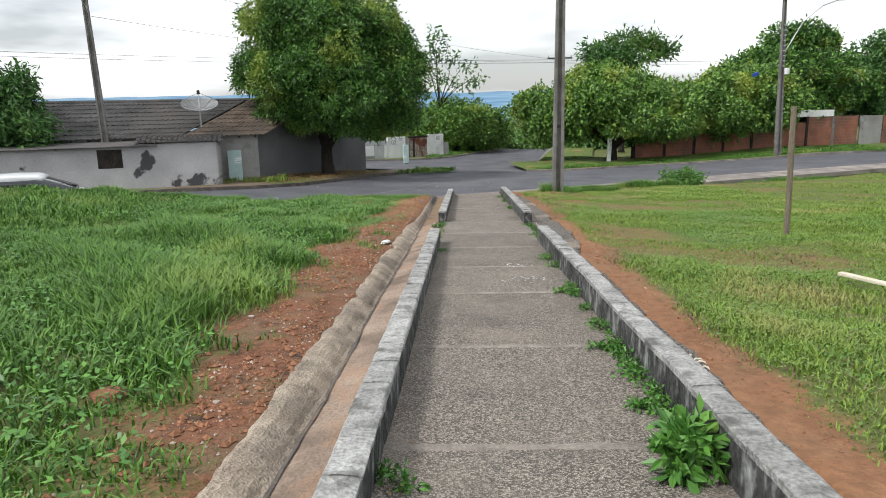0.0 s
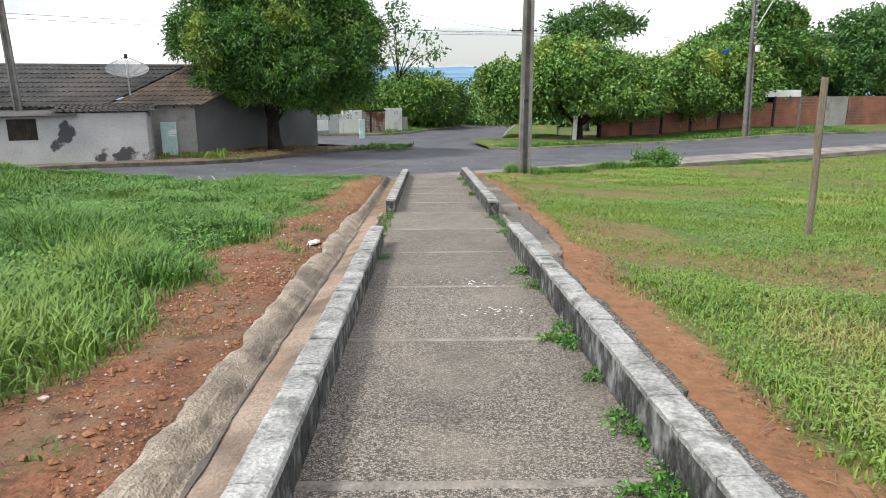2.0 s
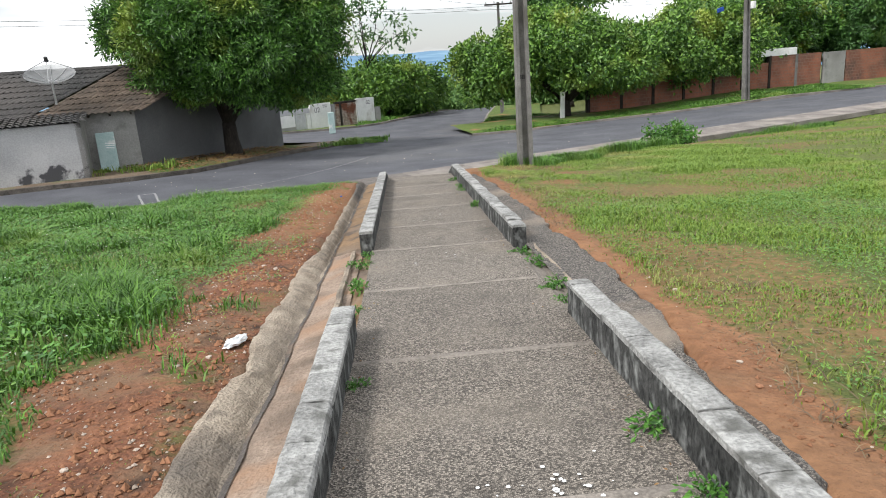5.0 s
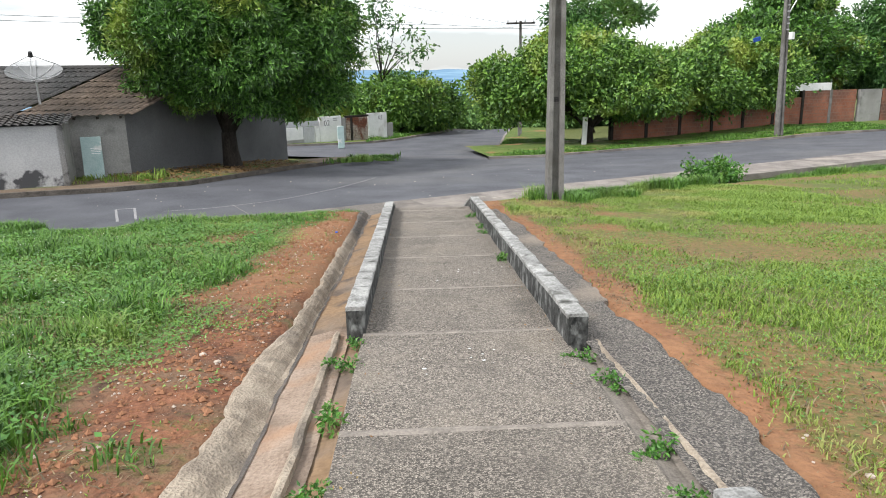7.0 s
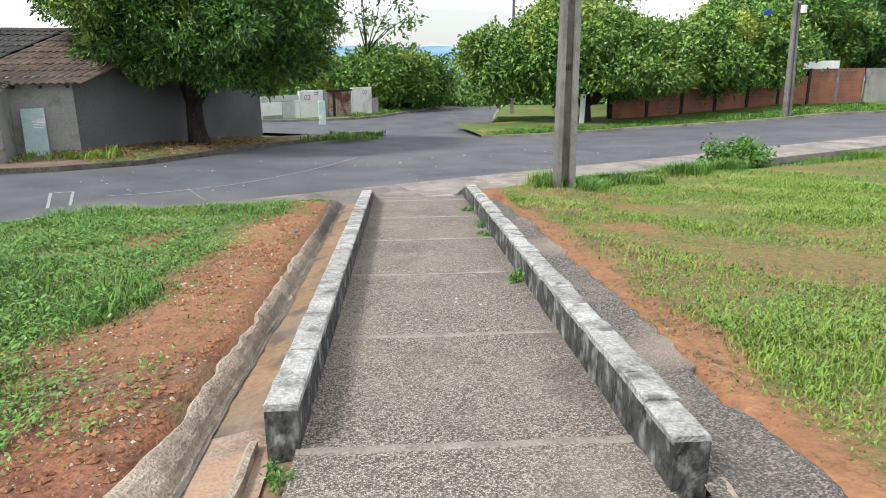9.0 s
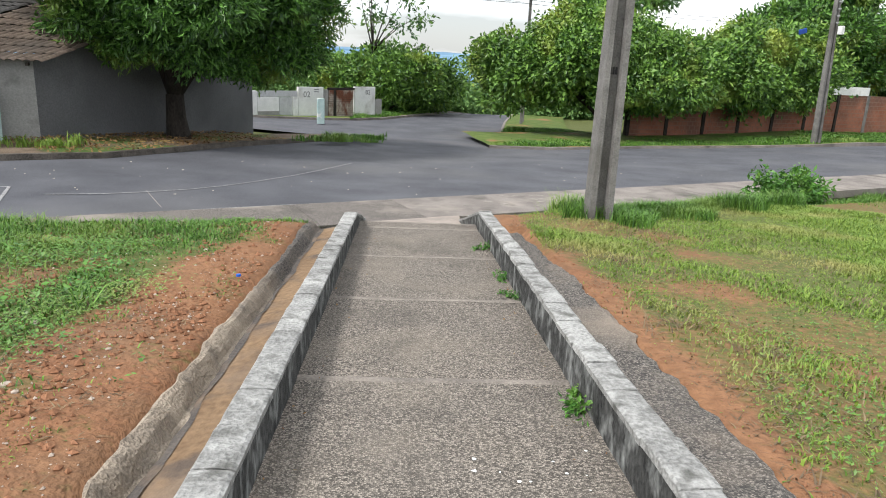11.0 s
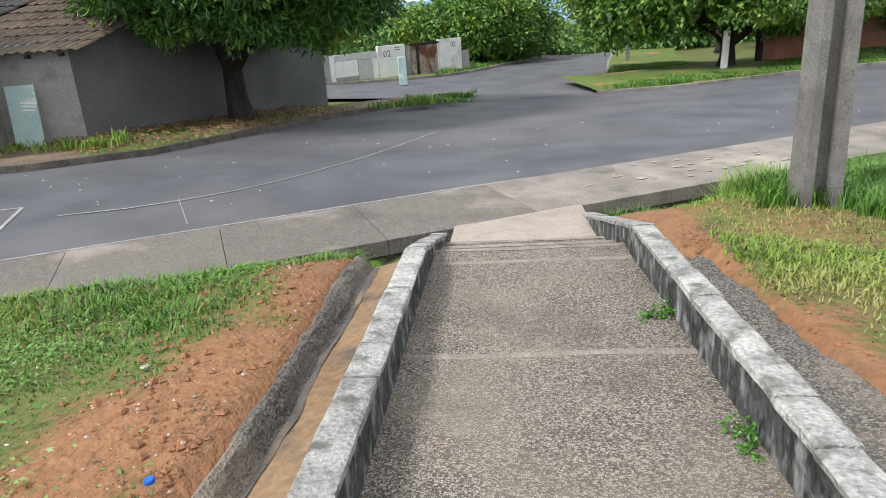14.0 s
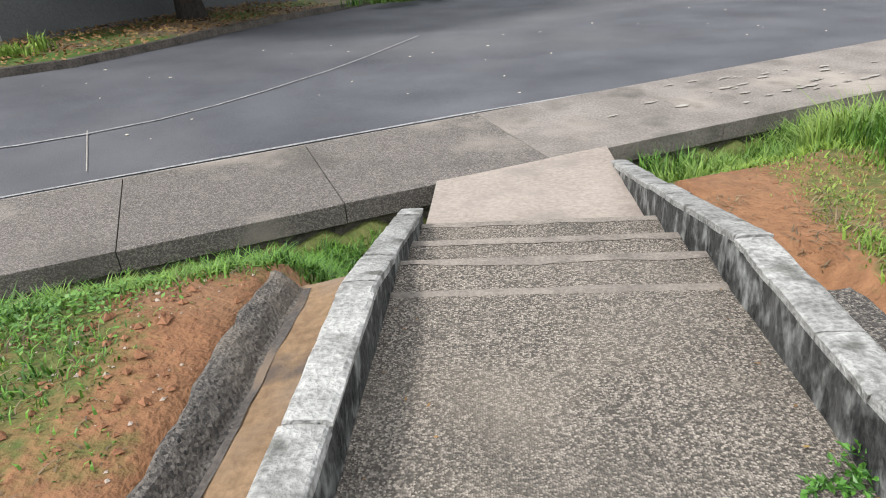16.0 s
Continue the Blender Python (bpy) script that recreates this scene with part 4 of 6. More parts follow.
# ---- grass ----
def grass(name, label, x0, x1, y0, y1, count, height, width, mat, seed, keep, lean=0.5, cell=0.0, surface=None):
    rng = np.random.default_rng(seed)
    x, y = rng.uniform(x0, x1, count), rng.uniform(y0, y1, count)
    if cell:
        tufts = int(count / 28)
        tx, ty = rng.uniform(x0, x1, tufts), rng.uniform(y0, y1, tufts)
        k = rng.integers(0, tufts, count)
        x, y = tx[k] + rng.normal(size=count) * cell, ty[k] + rng.normal(size=count) * cell
    b = sample(GB, x, y)
    s = (20.8 + SL * x - y) * CS
    ok = rng.random(count) < keep(x, y, b, s)
    if surface is None:
        ok &= (s > 0.06) & ((x < -1.33) | (x > 1.24) | ((y > 18.33) & (np.abs(x) > 0.84)))
    x, y, b = x[ok], y[ok], b[ok]
    n = len(x)
    z = sample(GZ, x, y) - 0.01 if surface is None else np.array([surface(p, q) for p, q in zip(x, y)])
    if surface is not None:
        b = b * 0
    big = 0.6 + 0.55 * np.sin(x * 1.3 + 1.1 * np.sin(y * 0.9)) * np.sin(y * 1.1 + x * 0.4) ** 2 + 0.25 * np.sin(x * 3.1 + y * 2.3)
    h = height * rng.uniform(0.45, 1.15, n) * np.clip(big + 0.35, 0.45, 1.5) * (1 - 0.6 * b)
    w = width * rng.uniform(0.6, 1.3, n)
    az = rng.uniform(0, 6.283, n)
    ln = lean * rng.uniform(0.2, 1.5, n) * h
    dx, dy = np.cos(az), np.sin(az)
    p = np.stack([x, y, z], 1)
    sd = np.stack([-dy, dx, np.zeros(n)], 1) * (w / 2)[:, None]
    fw = np.stack([dx, dy, np.zeros(n)], 1)
    m = p + fw * (ln * 0.35)[:, None] + np.array([0, 0, 1.0]) * (h * 0.62)[:, None]
    t = p + fw * ln[:, None] + np.array([0, 0, 1.0]) * (h * rng.uniform(0.75, 1.0, n))[:, None]
    v = np.stack([p - sd, p + sd, m + sd * 0.8, m - sd * 0.8, t], 1).reshape(-1, 3)
    o = np.arange(n)[:, None] * 5
    f = np.concatenate([o + np.array([0, 1, 2, 3])], 0).tolist() + np.concatenate([o + np.array([3, 2, 4])], 0).tolist()
    me = bpy.data.meshes.new(name)
    me.from_pydata(v.tolist(), [], f)
    me.materials.append(mat)
    return tagged(put(name, me), label, "grass", kind="stuff")


def full(x, y, b, s):
    return np.clip(1.1 - 1.5 * b, 0.0, 1)


def patchy(x, y, b, s):
    return np.clip(1.05 - 1.2 * b - 0.35 * (np.sin(x * 2.1 + y) * np.sin(y * 1.7 - x) > 0.35), 0.03, 1)


grass("long_grass", "lush long green grass on the slope", -7.5, -1.4, 0.6, 10, 115000, 0.22, 0.012, M_GRASS, 31, full, 0.8, 0.07)
grass("low_grass", "low weedy green grass on the lower slope", -7.0, -1.3, 9.2, 20.4, 150000, 0.085, 0.009, M_GRASS, 46, lambda x, y, b, s: np.clip(1.0 - 1.25 * b, 0.0, 1), 0.9, 0.07)
grass("arching_tufts", "arching tufts of longer grass among low weeds", -6.5, -2.0, 9.0, 15.0, 16000, 0.22, 0.011, M_GRASS, 47, lambda x, y, b, s: (b < 0.4) * (np.sin(x * 2.9 + y * 1.3) * np.sin(y * 2.1 - x) > 0.35), 1.3, 0.05)
grass("long_grass_far", "lush green grass reaching the road", -20, -6.5, 9, 20.8, 60000, 0.15, 0.02, M_GRASS, 32, full, 0.7)
grass("long_grass_side", "tall green grass further up the slope", -20, -7, -1, 12, 46000, 0.22, 0.024, M_GRASS, 33, full, 0.7)
grass("short_grass", "short mixed green and dry grass", 1.1, 7, 0.5, 12.5, 230000, 0.065, 0.009, M_GRASS_DRY, 34, patchy, 0.7, 0.06)
grass("short_grass_lower", "short dry and green grass on the lower lawn", 1.2, 7.5, 12, 22.5, 200000, 0.06, 0.009, M_GRASS_DRY, 48, patchy, 0.9, 0.06)
grass("short_grass_far", "short mixed grass reaching the pavement", 1.1, 24, 11, 31, 130000, 0.07, 0.016, M_GRASS_DRY, 35, patchy, 0.6)
grass("short_grass_side", "short grass beside the wooden post", 6.5, 20, 1, 13, 36000, 0.085, 0.02, M_GRASS_DRY, 36, patchy, 0.6)
grass("bank_grass", "long bright grass along the pavement's face", -9.5, -0.9, 14.5, 20.6, 240000, 0.14, 0.009, M_GRASS, 37, lambda x, y, b, s: np.clip((1.6 + 0.25 * np.sin(x * 2.7) - s) * 2.5, 0, 1) * np.where(s < 0.25, 0.45, 0.95), 0.9, 0.05)
grass("bank_grass_side", "long bright grass below the pavement's edge", 0.95, 14, 20.5, 27.4, 110000, 0.19, 0.012, M_GRASS, 45, lambda x, y, b, s: (s < 0.8) * (0.95 - 0.4 * (np.sin(x * 3) > 0.6)), 0.6, 0.05)
grass("pole_grass", "tall grass round the concrete pole", 2.0, 6.5, 18.6, 23.5, 80000, 0.26, 0.010, M_GRASS, 38, lambda x, y, b, s: np.clip((2.75 - 0.25 * np.abs(x - 2.8) + 0.3 * np.sin(x * 5) - s) * 2, 0, 0.9), 0.7, 0.06)
grass("straw", "dry straw-coloured stems on the bare earth", -3.8, 4.0, 0.8, 19, 110000, 0.065, 0.008, M_STRAW, 39, lambda x, y, b, s: np.clip(0.25 + 0.6 * b, 0, 1) * np.clip(0.6 + 0.6 * np.sin(x * 4 + y * 2.2) * np.sin(y * 3.1), 0, 1), 2.6, 0.07)


grass("thin_grass", "thin pale green tufts on the bare earth", -4.2, 3.4, 0.6, 19.5, 90000, 0.065, 0.007, M_GRASS_DRY, 40, lambda x, y, b, s: np.clip(0.2 + 0.012 * y + 0.75 * np.sin(x * 2.3 + 1.7 * np.sin(y * 1.1)) * np.sin(y * 1.9 + x), 0, 1) * (np.abs(x) > 1.5), 0.8, 0.05)
grass("verge_grass", "green grass on the verge by the grey wall", -7, -1.0, 31, 37, 16000, 0.22, 0.03, M_GRASS, 41, lambda x, y, b, s: ((y - 30.9) < (x + 4.4) * 2.1) & ((y - 30.9) > (x + 6.0) * 0.6) & (y > 32), 0.6, 0.1, lambda x, y: z_road(x, y) + 0.11)
grass("wall_foot_grass", "grass along the foot of the house wall", -20, -7.6, 20, 28.5, 16000, 0.22, 0.03, M_GRASS_DRY, 42, lambda x, y, b, s: np.abs((y - 26.6) - (x + 8.6) * 0.36) < 0.45, 0.6, 0.1, lambda x, y: z_road(x, y) + 0.11)
grass("street_verge_grass", "mown grass on the verge by the white post", 3.0, 26, 36.0, 50, 110000, 0.13, 0.035, M_GRASS, 43, lambda x, y, b, s: (y > np.interp(x, [2.9, 5.2, 9.6, 12.2, 17.4, 23], [35.9, 36.2, 38.5, 39.1, 40.0, 41.5])) & (y < np.interp(x, [3, 5, 8, 10, 27], [37, 46, 46, 42.4, 47.4])), 0.6, 0.0, lambda x, y: z_road(x, y) + 0.10)
grass("far_verge_grass", "grass on the far verge beside the street", -3, 3.5, 46, 59, 14000, 0.18, 0.04, M_GRASS, 44, lambda x, y, b, s: (x < np.interp(y, [46.8, 48.3, 53.4, 58], [-2.8, -1.7, 0.5, 2.5])) & (x > np.interp(y, [46.8, 48.3, 53.4, 58], [-3.6, -3.2, -1.6, 0.5])), 0.6, 0.0, lambda x, y: z_road(x, y) + 0.11)


def ground_leaves(name, label, x0, x1, y0, y1, count, size, mat, seed, keep, surface=None, height=0.06):
    """Small leaves lying at or just above the ground."""
    rng = np.random.default_rng(seed)
    x, y = rng.uniform(x0, x1, count), rng.uniform(y0, y1, count)
    ok = rng.random(count) < keep(x, y)
    x, y = x[ok], y[ok]
    n = len(x)
    z = (sample(GZ, x, y) if surface is None else np.array([surface(p, q) for p, q in zip(x, y)])) + 0.008 + height * rng.random(n)
    az, tl = rng.uniform(0, 6.283, n), rng.normal(size=n) * 0.35
    ln, wd = size * rng.uniform(0.6, 1.3, n), size * 0.5 * rng.uniform(0.7, 1.2, n)
    d = np.stack([np.cos(az) * np.cos(tl), np.sin(az) * np.cos(tl), np.sin(tl)], 1)
    sd = np.stack([-np.sin(az), np.cos(az), rng.normal(size=n) * 0.3], 1)
    c = np.stack([x, y, z], 1)
    v = np.stack([c - d * ln[:, None] / 2, c + sd * wd[:, None] / 2, c + d * ln[:, None] / 2, c - sd * wd[:, None] / 2], 1).reshape(-1, 3)
    me = bpy.data.meshes.new(name)
    me.from_pydata(v.tolist(), [], np.arange(n * 4).reshape(n, 4).tolist())
    me.materials.append(mat)
    return tagged(put(name, me), label, "leaves", kind="stuff")


def lawn_keep(x, y):
    b = sample(GB, x, y)
    return np.clip(0.9 - 1.3 * b, 0, 1) * np.clip(0.5 + 0.8 * np.sin(x * 1.7 + y * 0.6) * np.sin(y * 1.4 - x * 0.5), 0.05, 1) * ((x < -1.5) | (x > 1.2)) * ((20.8 + SL * x - y) * CS > 0.3)


ground_leaves("creeping_weeds", "small-leaved creeping weeds among the short grass", 1.2, 6.5, 1, 15, 150000, 0.026, M_CLOVER, 51, lawn_keep)
ground_leaves("lawn_weeds", "broad-leaved weeds among the long grass", -7, -1.5, 1, 16, 52000, 0.05, M_WEED, 52, lawn_keep, None, 0.14)
ground_leaves("low_broad_weeds", "flat broad-leaved weeds in green patches on bare earth", -5.5, -1.4, 10, 19.5, 90000, 0.03, M_CLOVER, 55, lambda x, y: np.clip(np.sin(x * 2.3 + 1.2 * np.sin(y * 1.4)) * np.sin(y * 1.7 - x * 0.8) * 1.6 + 0.12, 0, 1) * (1 - 0.75 * (x > -1.8)) * ((20.8 + SL * x - y) * CS > 0.3), None, 0.05)
ground_leaves("small_flowers", "tiny white flower heads among the weeds", -6.0, -1.9, 6, 16, 2600, 0.018, M_FLOWER, 56, lambda x, y: np.clip(0.7 - 1.2 * sample(GB, x, y), 0, 1) * np.clip(np.sin(x * 1.9 + y * 0.7) + 0.3, 0, 1), None, 0.16)
ground_leaves("fallen_leaves", "yellow-brown fallen mango leaves on the verge", -9.5, -1.5, 25, 36.5, 12000, 0.095, M_DRYLEAF, 53, lambda x, y: (((x + 6.4) / 3.6) ** 2 + ((y - 29.6) / 4.2) ** 2 < 1) * (0.9 - 0.5 * (np.interp(x, [-8.4, -6.8, -5.8, -4.7, -2.5], [25.1, 26.2, 27.9, 30.9, 35.5]) > y)) * (y > np.interp(x, [-8.4, -6.8, -5.8, -4.7, -2.5], [25.0, 26.1, 27.8, 30.8, 35.4])), lambda x, y: z_road(x, y) + 0.14, 0.03)
ground_leaves("leaf_crumbs", "dead leaf crumbs in the corners of the footpath", -0.64, 0.64, 1, 18.0, 1300, 0.02, M_DRYLEAF, 54, lambda x, y: np.abs(x) / 0.64 > 0.62 + 0.4 * np.random.default_rng(3).random(len(x)), lambda x, y: z_walk(y), 0.004)


def crumbs(name, label, x0, x1, y0, y1, count, r0, r1, mat, seed):
    """Many tiny angular clods on bare earth."""
    rng = np.random.default_rng(seed)
    x, y = rng.uniform(x0, x1, count), rng.uniform(y0, y1, count)
    ok = rng.random(count) < sample(GB, x, y) * np.clip(0.55 + 0.6 * np.sin(x * 5.1 + y * 1.3) * np.sin(y * 2.9), 0.1, 1)
    x, y = x[ok], y[ok]
    n = len(x)
    r = r0 + (r1 - r0) * rng.random(n) ** 4
    c = np.stack([x, y, sample(GZ, x, y) + r * 0.25], 1)
    unit = np.array([[1, 0, 0], [0, 1, 0], [-1, 0, 0], [0, -1, 0], [0, 0, 0.8], [0, 0, -0.8]], float)
    az = rng.uniform(0, 6.283, n)
    rot = np.stack([np.stack([np.cos(az), -np.sin(az), 0 * az], 1), np.stack([np.sin(az), np.cos(az), 0 * az], 1), np.stack([0 * az, 0 * az, 1 + 0 * az], 1)], 1)
    v = (np.einsum("nij,kj->nki", rot, unit) * rng.uniform(0.6, 1.3, (n, 6, 1))) * r[:, None, None] + c[:, None]
    tri = np.array([[0, 1, 4], [1, 2, 4], [2, 3, 4], [3, 0, 4], [1, 0, 5], [2, 1, 5], [3, 2, 5], [0, 3, 5]])
    f = (np.arange(n)[:, None, None] * 6 + tri[None]).reshape(-1, 3)
    me = bpy.data.meshes.new(name)
    me.from_pydata(v.reshape(-1, 3).tolist(), [], f.tolist())
    me.materials.append(mat)
    return tagged(put(name, me), label, "earth", kind="stuff")


crumbs("earth_crumbs", "crumbly red clods on the bare strip", -3.4, -1.30, 1.0, 19, 42000, 0.004, 0.028, M_CLOD, 61)
crumbs("grit", "fine pale grit on the bare strip", -3.4, -1.30, 1.0, 19, 14000, 0.003, 0.014, M_STONE, 62)
crumbs("earth_crumbs_side", "crumbly orange earth beside the apron", 1.1, 2.4, 1.0, 20, 12000, 0.004, 0.014, M_CLOD, 63)


# ---- loose stones on the bare strips ----
rng = np.random.default_rng(5)
pebble_me = []
for k in range(4):
    bm = bmesh.new()
    bmesh.ops.create_icosphere(bm, subdivisions=1, radius=1)
    for v in bm.verts:
        v.co *= 0.8 + 0.35 * rng.random()
        v.co.z *= 0.55
    me = bpy.data.meshes.new("stone")
    bm.to_mesh(me)
    bm.free()
    me.materials.append(M_STONE if k % 2 else M_CLOD)
    pebble_me.append(me)
stones = thing("loose_stones", "scattered small stones and clods on bare red earth", "stones", kind="stuff")
for k in range(280):
    left = rng.random() < 0.62
    x = -rng.uniform(1.5, 2.9) if left else rng.uniform(1.1, 2.0)
    y = 1.5 + 17 * rng.random() ** 1.1
    r = 0.006 + 0.02 * rng.random() ** 3
    ob = put("stone", pebble_me[k % 4], stones)
    ob.matrix_world = pose(x, y, float(sample(GZ, np.array([x]), np.array([y]))[0]) + r * 0.2, 0, 0, k * 41) @ Matrix.Diagonal((r, r * 1.2, r, 1))


# ---- the grey house ----
HC = Vector((-8.92, 27.75, 0))
F_ANG = 20.0
f_dir = Vector((-math.cos(radians(F_ANG)), -math.sin(radians(F_ANG)), 0))    # along the front, away from the corner
b_dir = Vector((-math.sin(radians(F_ANG)), math.cos(radians(F_ANG)), 0))     # from the front inwards
s_dir = Vector((0.385, 0.923, 0)).normalized()                                 # along the shaded side wall
HB, HE, HR = -1.35, 0.77, 2.06                                               # base, eaves, ridge
house = thing("house", "grey plastered house with old clay tile roof", "house", (-8.92, 27.75, HB))
h_inv = Matrix.Translation((8.92, -27.75, -HB))


def slab_wall(name, mat, a, b, z0, tops, thick, label=""):
    """A wall between a and b; tops: (fraction, height) along its upper edge; thickness goes to its left."""
    d = (b - a).normalized()
    n = Vector((-d.y, d.x, 0)) * thick
    bm = bmesh.new()
    low = [bm.verts.new((*(a + o).xy, z0)) for o in (Vector(), n)] + [bm.verts.new((*(b + o).xy, z0)) for o in (n, Vector())]
    f0 = [bm.verts.new((*(a.lerp(b, t)).xy, z)) for t, z in tops]
    f1 = [bm.verts.new((*(a.lerp(b, t) + n).xy, z)) for t, z in tops]
    bm.faces.new([low[0], low[3]] + f0[::-1])
    bm.faces.new([low[2], low[1]] + f1)
    for k in range(len(tops) - 1):
        bm.faces.new([f0[k], f0[k + 1], f1[k + 1], f1[k]])
    bm.faces.new([low[0], f0[0], f1[0], low[1]])
    bm.faces.new([low[3], low[2], f1[-1], f0[-1]])
    bm.transform(h_inv)
    return part(name, bm, mat, house, label)


def tile_roof(name, mat, p0, u, v, length, rows, row_len, rise, label="", slack=0.0):
    """Barrel tiles from the eave p0: along u for length, up the slope v in overlapping rows; slack slides each row along u."""
    pitch = 0.19
    n = int(length / pitch)
    verts, faces = [], []
    for r in range(rows):
        for k in range(n):
            jx, jz = random.uniform(-.008, .008), random.uniform(0, .012)
            base = len(verts)
            for e in (0, 1):
                d = (r + e * 1.12) * row_len
                h = d * rise + (0.028 if e == 0 else 0.0) + jz
                for q in range(6):
                    a = q / 5
                    off = (k + a) * pitch + jx + slack * r
                    bump = 0.045 * math.sin(math.pi * a)
                    p = p0 + u * off + v * d
                    verts.append((p.x, p.y, p.z + h + bump))
            for q in range(5):
                faces.append((base + q, base + q + 1, base + 7 + q, base + 6 + q))
    me = mesh(name, [h_inv @ Vector(p) for p in verts], faces, mat, True)
    return put(name, me, house, label)


slab_wall("front_wall", M_PLASTER, HC + f_dir * 13.5, HC, HB, [(0, HE - 0.03), (1, HE - 0.03)], 0.18)
slab_wall("side_wall", M_SIDE, HC, HC + s_dir * 8.6, HB - 0.5, [(0, HE), (0.36, HR - 0.1), (0.50, 0.95), (0.51, 0.62), (1, 0.42)], 0.18, "tall side wall in plain grey plaster, tree shade put into its colour")
slab_wall("back_wall", M_PLASTER, HC + s_dir * 4.6 + b_dir * 1, HC + f_dir * 13.5 + b_dir * 5.2, HB, [(0, HE), (1, HE)], 0.18)
slab_wall("end_wall", M_PLASTER, HC + f_dir * 13.5 + b_dir * 5.2, HC + f_dir * 13.5, HB, [(0, HE), (0.5, HR - 0.1), (1, HE)], 0.18)
# main roof: tiles in two tones, sheared to follow the side wall
over = 0.32
run = 2.85
rise = (HR - HE) / run
sh = s_dir.dot(f_dir) / s_dir.dot(b_dir)
v_side = (b_dir + f_dir * sh)
e0 = HC - b_dir * over - f_dir * 0.22 + Vector((0, 0, HE - over * rise + 0.02))
tile_roof("roof", M_TILE_RED, e0, f_dir, v_side, 3.4, 9, 0.355, rise, "reddish worn barrel tiles")
tile_roof("roof", M_TILE, e0 + f_dir * 3.36, f_dir, v_side, 10.6, 9, 0.355, rise, "blackened barrel tiles")
bm = bmesh.new()
r0 = e0 + v_side * (over + run) + Vector((0, 0, (over + run) * rise + 0.03))
tube(bm, [h_inv @ r0, h_inv @ (r0 + f_dir * 14)], [0.09, 0.09], 8)
part("ridge", bm, M_TILE, house, "line of ridge tiles")
bk = r0 + v_side * 2.9 - Vector((0, 0, 1.25))
put("back_roof", mesh("back_roof", [h_inv @ p for p in (r0, r0 + f_dir * 14, bk + f_dir * 14, bk)], [(0, 1, 2, 3)], M_TILE), house)
for k in range(16):
    bm = bmesh.new()
    p = HC + f_dir * (0.1 + k * 0.62) - b_dir * 0.26
    box(bm, (-0.03, -0.02, HE - 0.19), (0.03, 0.5, HE - 0.12), Matrix.Translation((p.x, p.y, 0)) @ pose(0, 0, 0, 0, 0, F_ANG))
    bm.transform(h_inv)
    part("rafter_end", bm, M_BARK, house)
# annex along the front with a peeling whitewashed wall and its own small roof
A0, A1, AP = 1.5, 13.4, 1.75
pa, pb = HC + f_dir * A0 - b_dir * AP, HC + f_dir * A1 - b_dir * AP
slab_wall("annex_wall", M_PLASTER_OLD, pb, pa, HB, [(0, 0.42), (0.74, 0.42), (0.745, 0.52), (1, 0.52)], 0.15, "whitewashed wall with black peeling patches")
slab_wall("annex_end_wall", M_PLASTER, pa, pa + b_dir * AP, HB, [(0, 0.52), (1, 0.75)], 0.15)
ae = pa - b_dir * 0.15 - f_dir * 0.15 + Vector((0, 0, 0.52))
tile_roof("annex_roof", M_TILE, ae, f_dir, b_dir, 3.3, 6, 0.32, 0.12, "small tiled lean-to roof")
for q in range(5):
    p = pa + f_dir * (3.2 + q * 1.9)
    bm = bmesh.new()
    box(bm, (-0.95, -0.2, 0.46), (0.95, 1.9, 0.49), Matrix.Translation((p.x, p.y, 0)) @ pose(0, 0, 0, 4, 0, F_ANG))
    bm.transform(h_inv)
    part("annex_sheet", bm, M_TILE, house, "low dark sheet roof")
# Flat dark panel standing in for a black peeled patch; no window here.
bm = bmesh.new()
p = pa + f_dir * 3.9 - b_dir * 0.012
box(bm, (-0.42, 0, -0.32), (0.42, 0.02, 0.36), Matrix.Translation((p.x, p.y, 0)) @ pose(0, 0, 0, 0, 0, F_ANG))
bm.transform(h_inv)
part("shutter", bm, M_BARK, house, "black peeled patch in the whitewash")

# satellite dish on the roof
M_DISH = M_MESH.copy()
M_DISH.name = "dish_wire_mesh"
dn, dl = M_DISH.node_tree.nodes, M_DISH.node_tree.links
d_hole, d_mix = dn.new("ShaderNodeBsdfTransparent"), dn.new("ShaderNodeMixShader")
d_mix.inputs[0].default_value = 0.45
dl.new(dn["Principled BSDF"].outputs[0], d_mix.inputs[1])
dl.new(d_hole.outputs[0], d_mix.inputs[2])
dl.new(d_mix.outputs[0], dn["Material Output"].inputs["Surface"])
dish = thing("satellite_dish", "grey mesh satellite dish on the tiled roof", "satellite dish", (-10.92, 26.95, 1.25), 20)
bm = bmesh.new()
rings = []
for i in range(7):
    r = 0.82 * i / 6
    rings.append([bm.verts.new((r * math.cos(a * math.tau / 24), r * math.sin(a * math.tau / 24), 0.30 * (r / 0.82) ** 2)) for a in range(24)] if i else [bm.verts.new((0, 0, 0))])
for a in range(24):
    bm.faces.new((rings[0][0], rings[1][a], rings[1][(a + 1) % 24]))
for i in range(1, 6):
    for a in range(24):
        bm.faces.new((rings[i][a], rings[i + 1][a], rings[i + 1][(a + 1) % 24], rings[i][(a + 1) % 24]))
tilt = pose(0, 0, 0.5, 24, 0, 0) @ Matrix.Scale(0.88, 4)
bm.transform(tilt)
part("reflector", bm, M_DISH, dish, "see-through wire mesh", smooth=True)
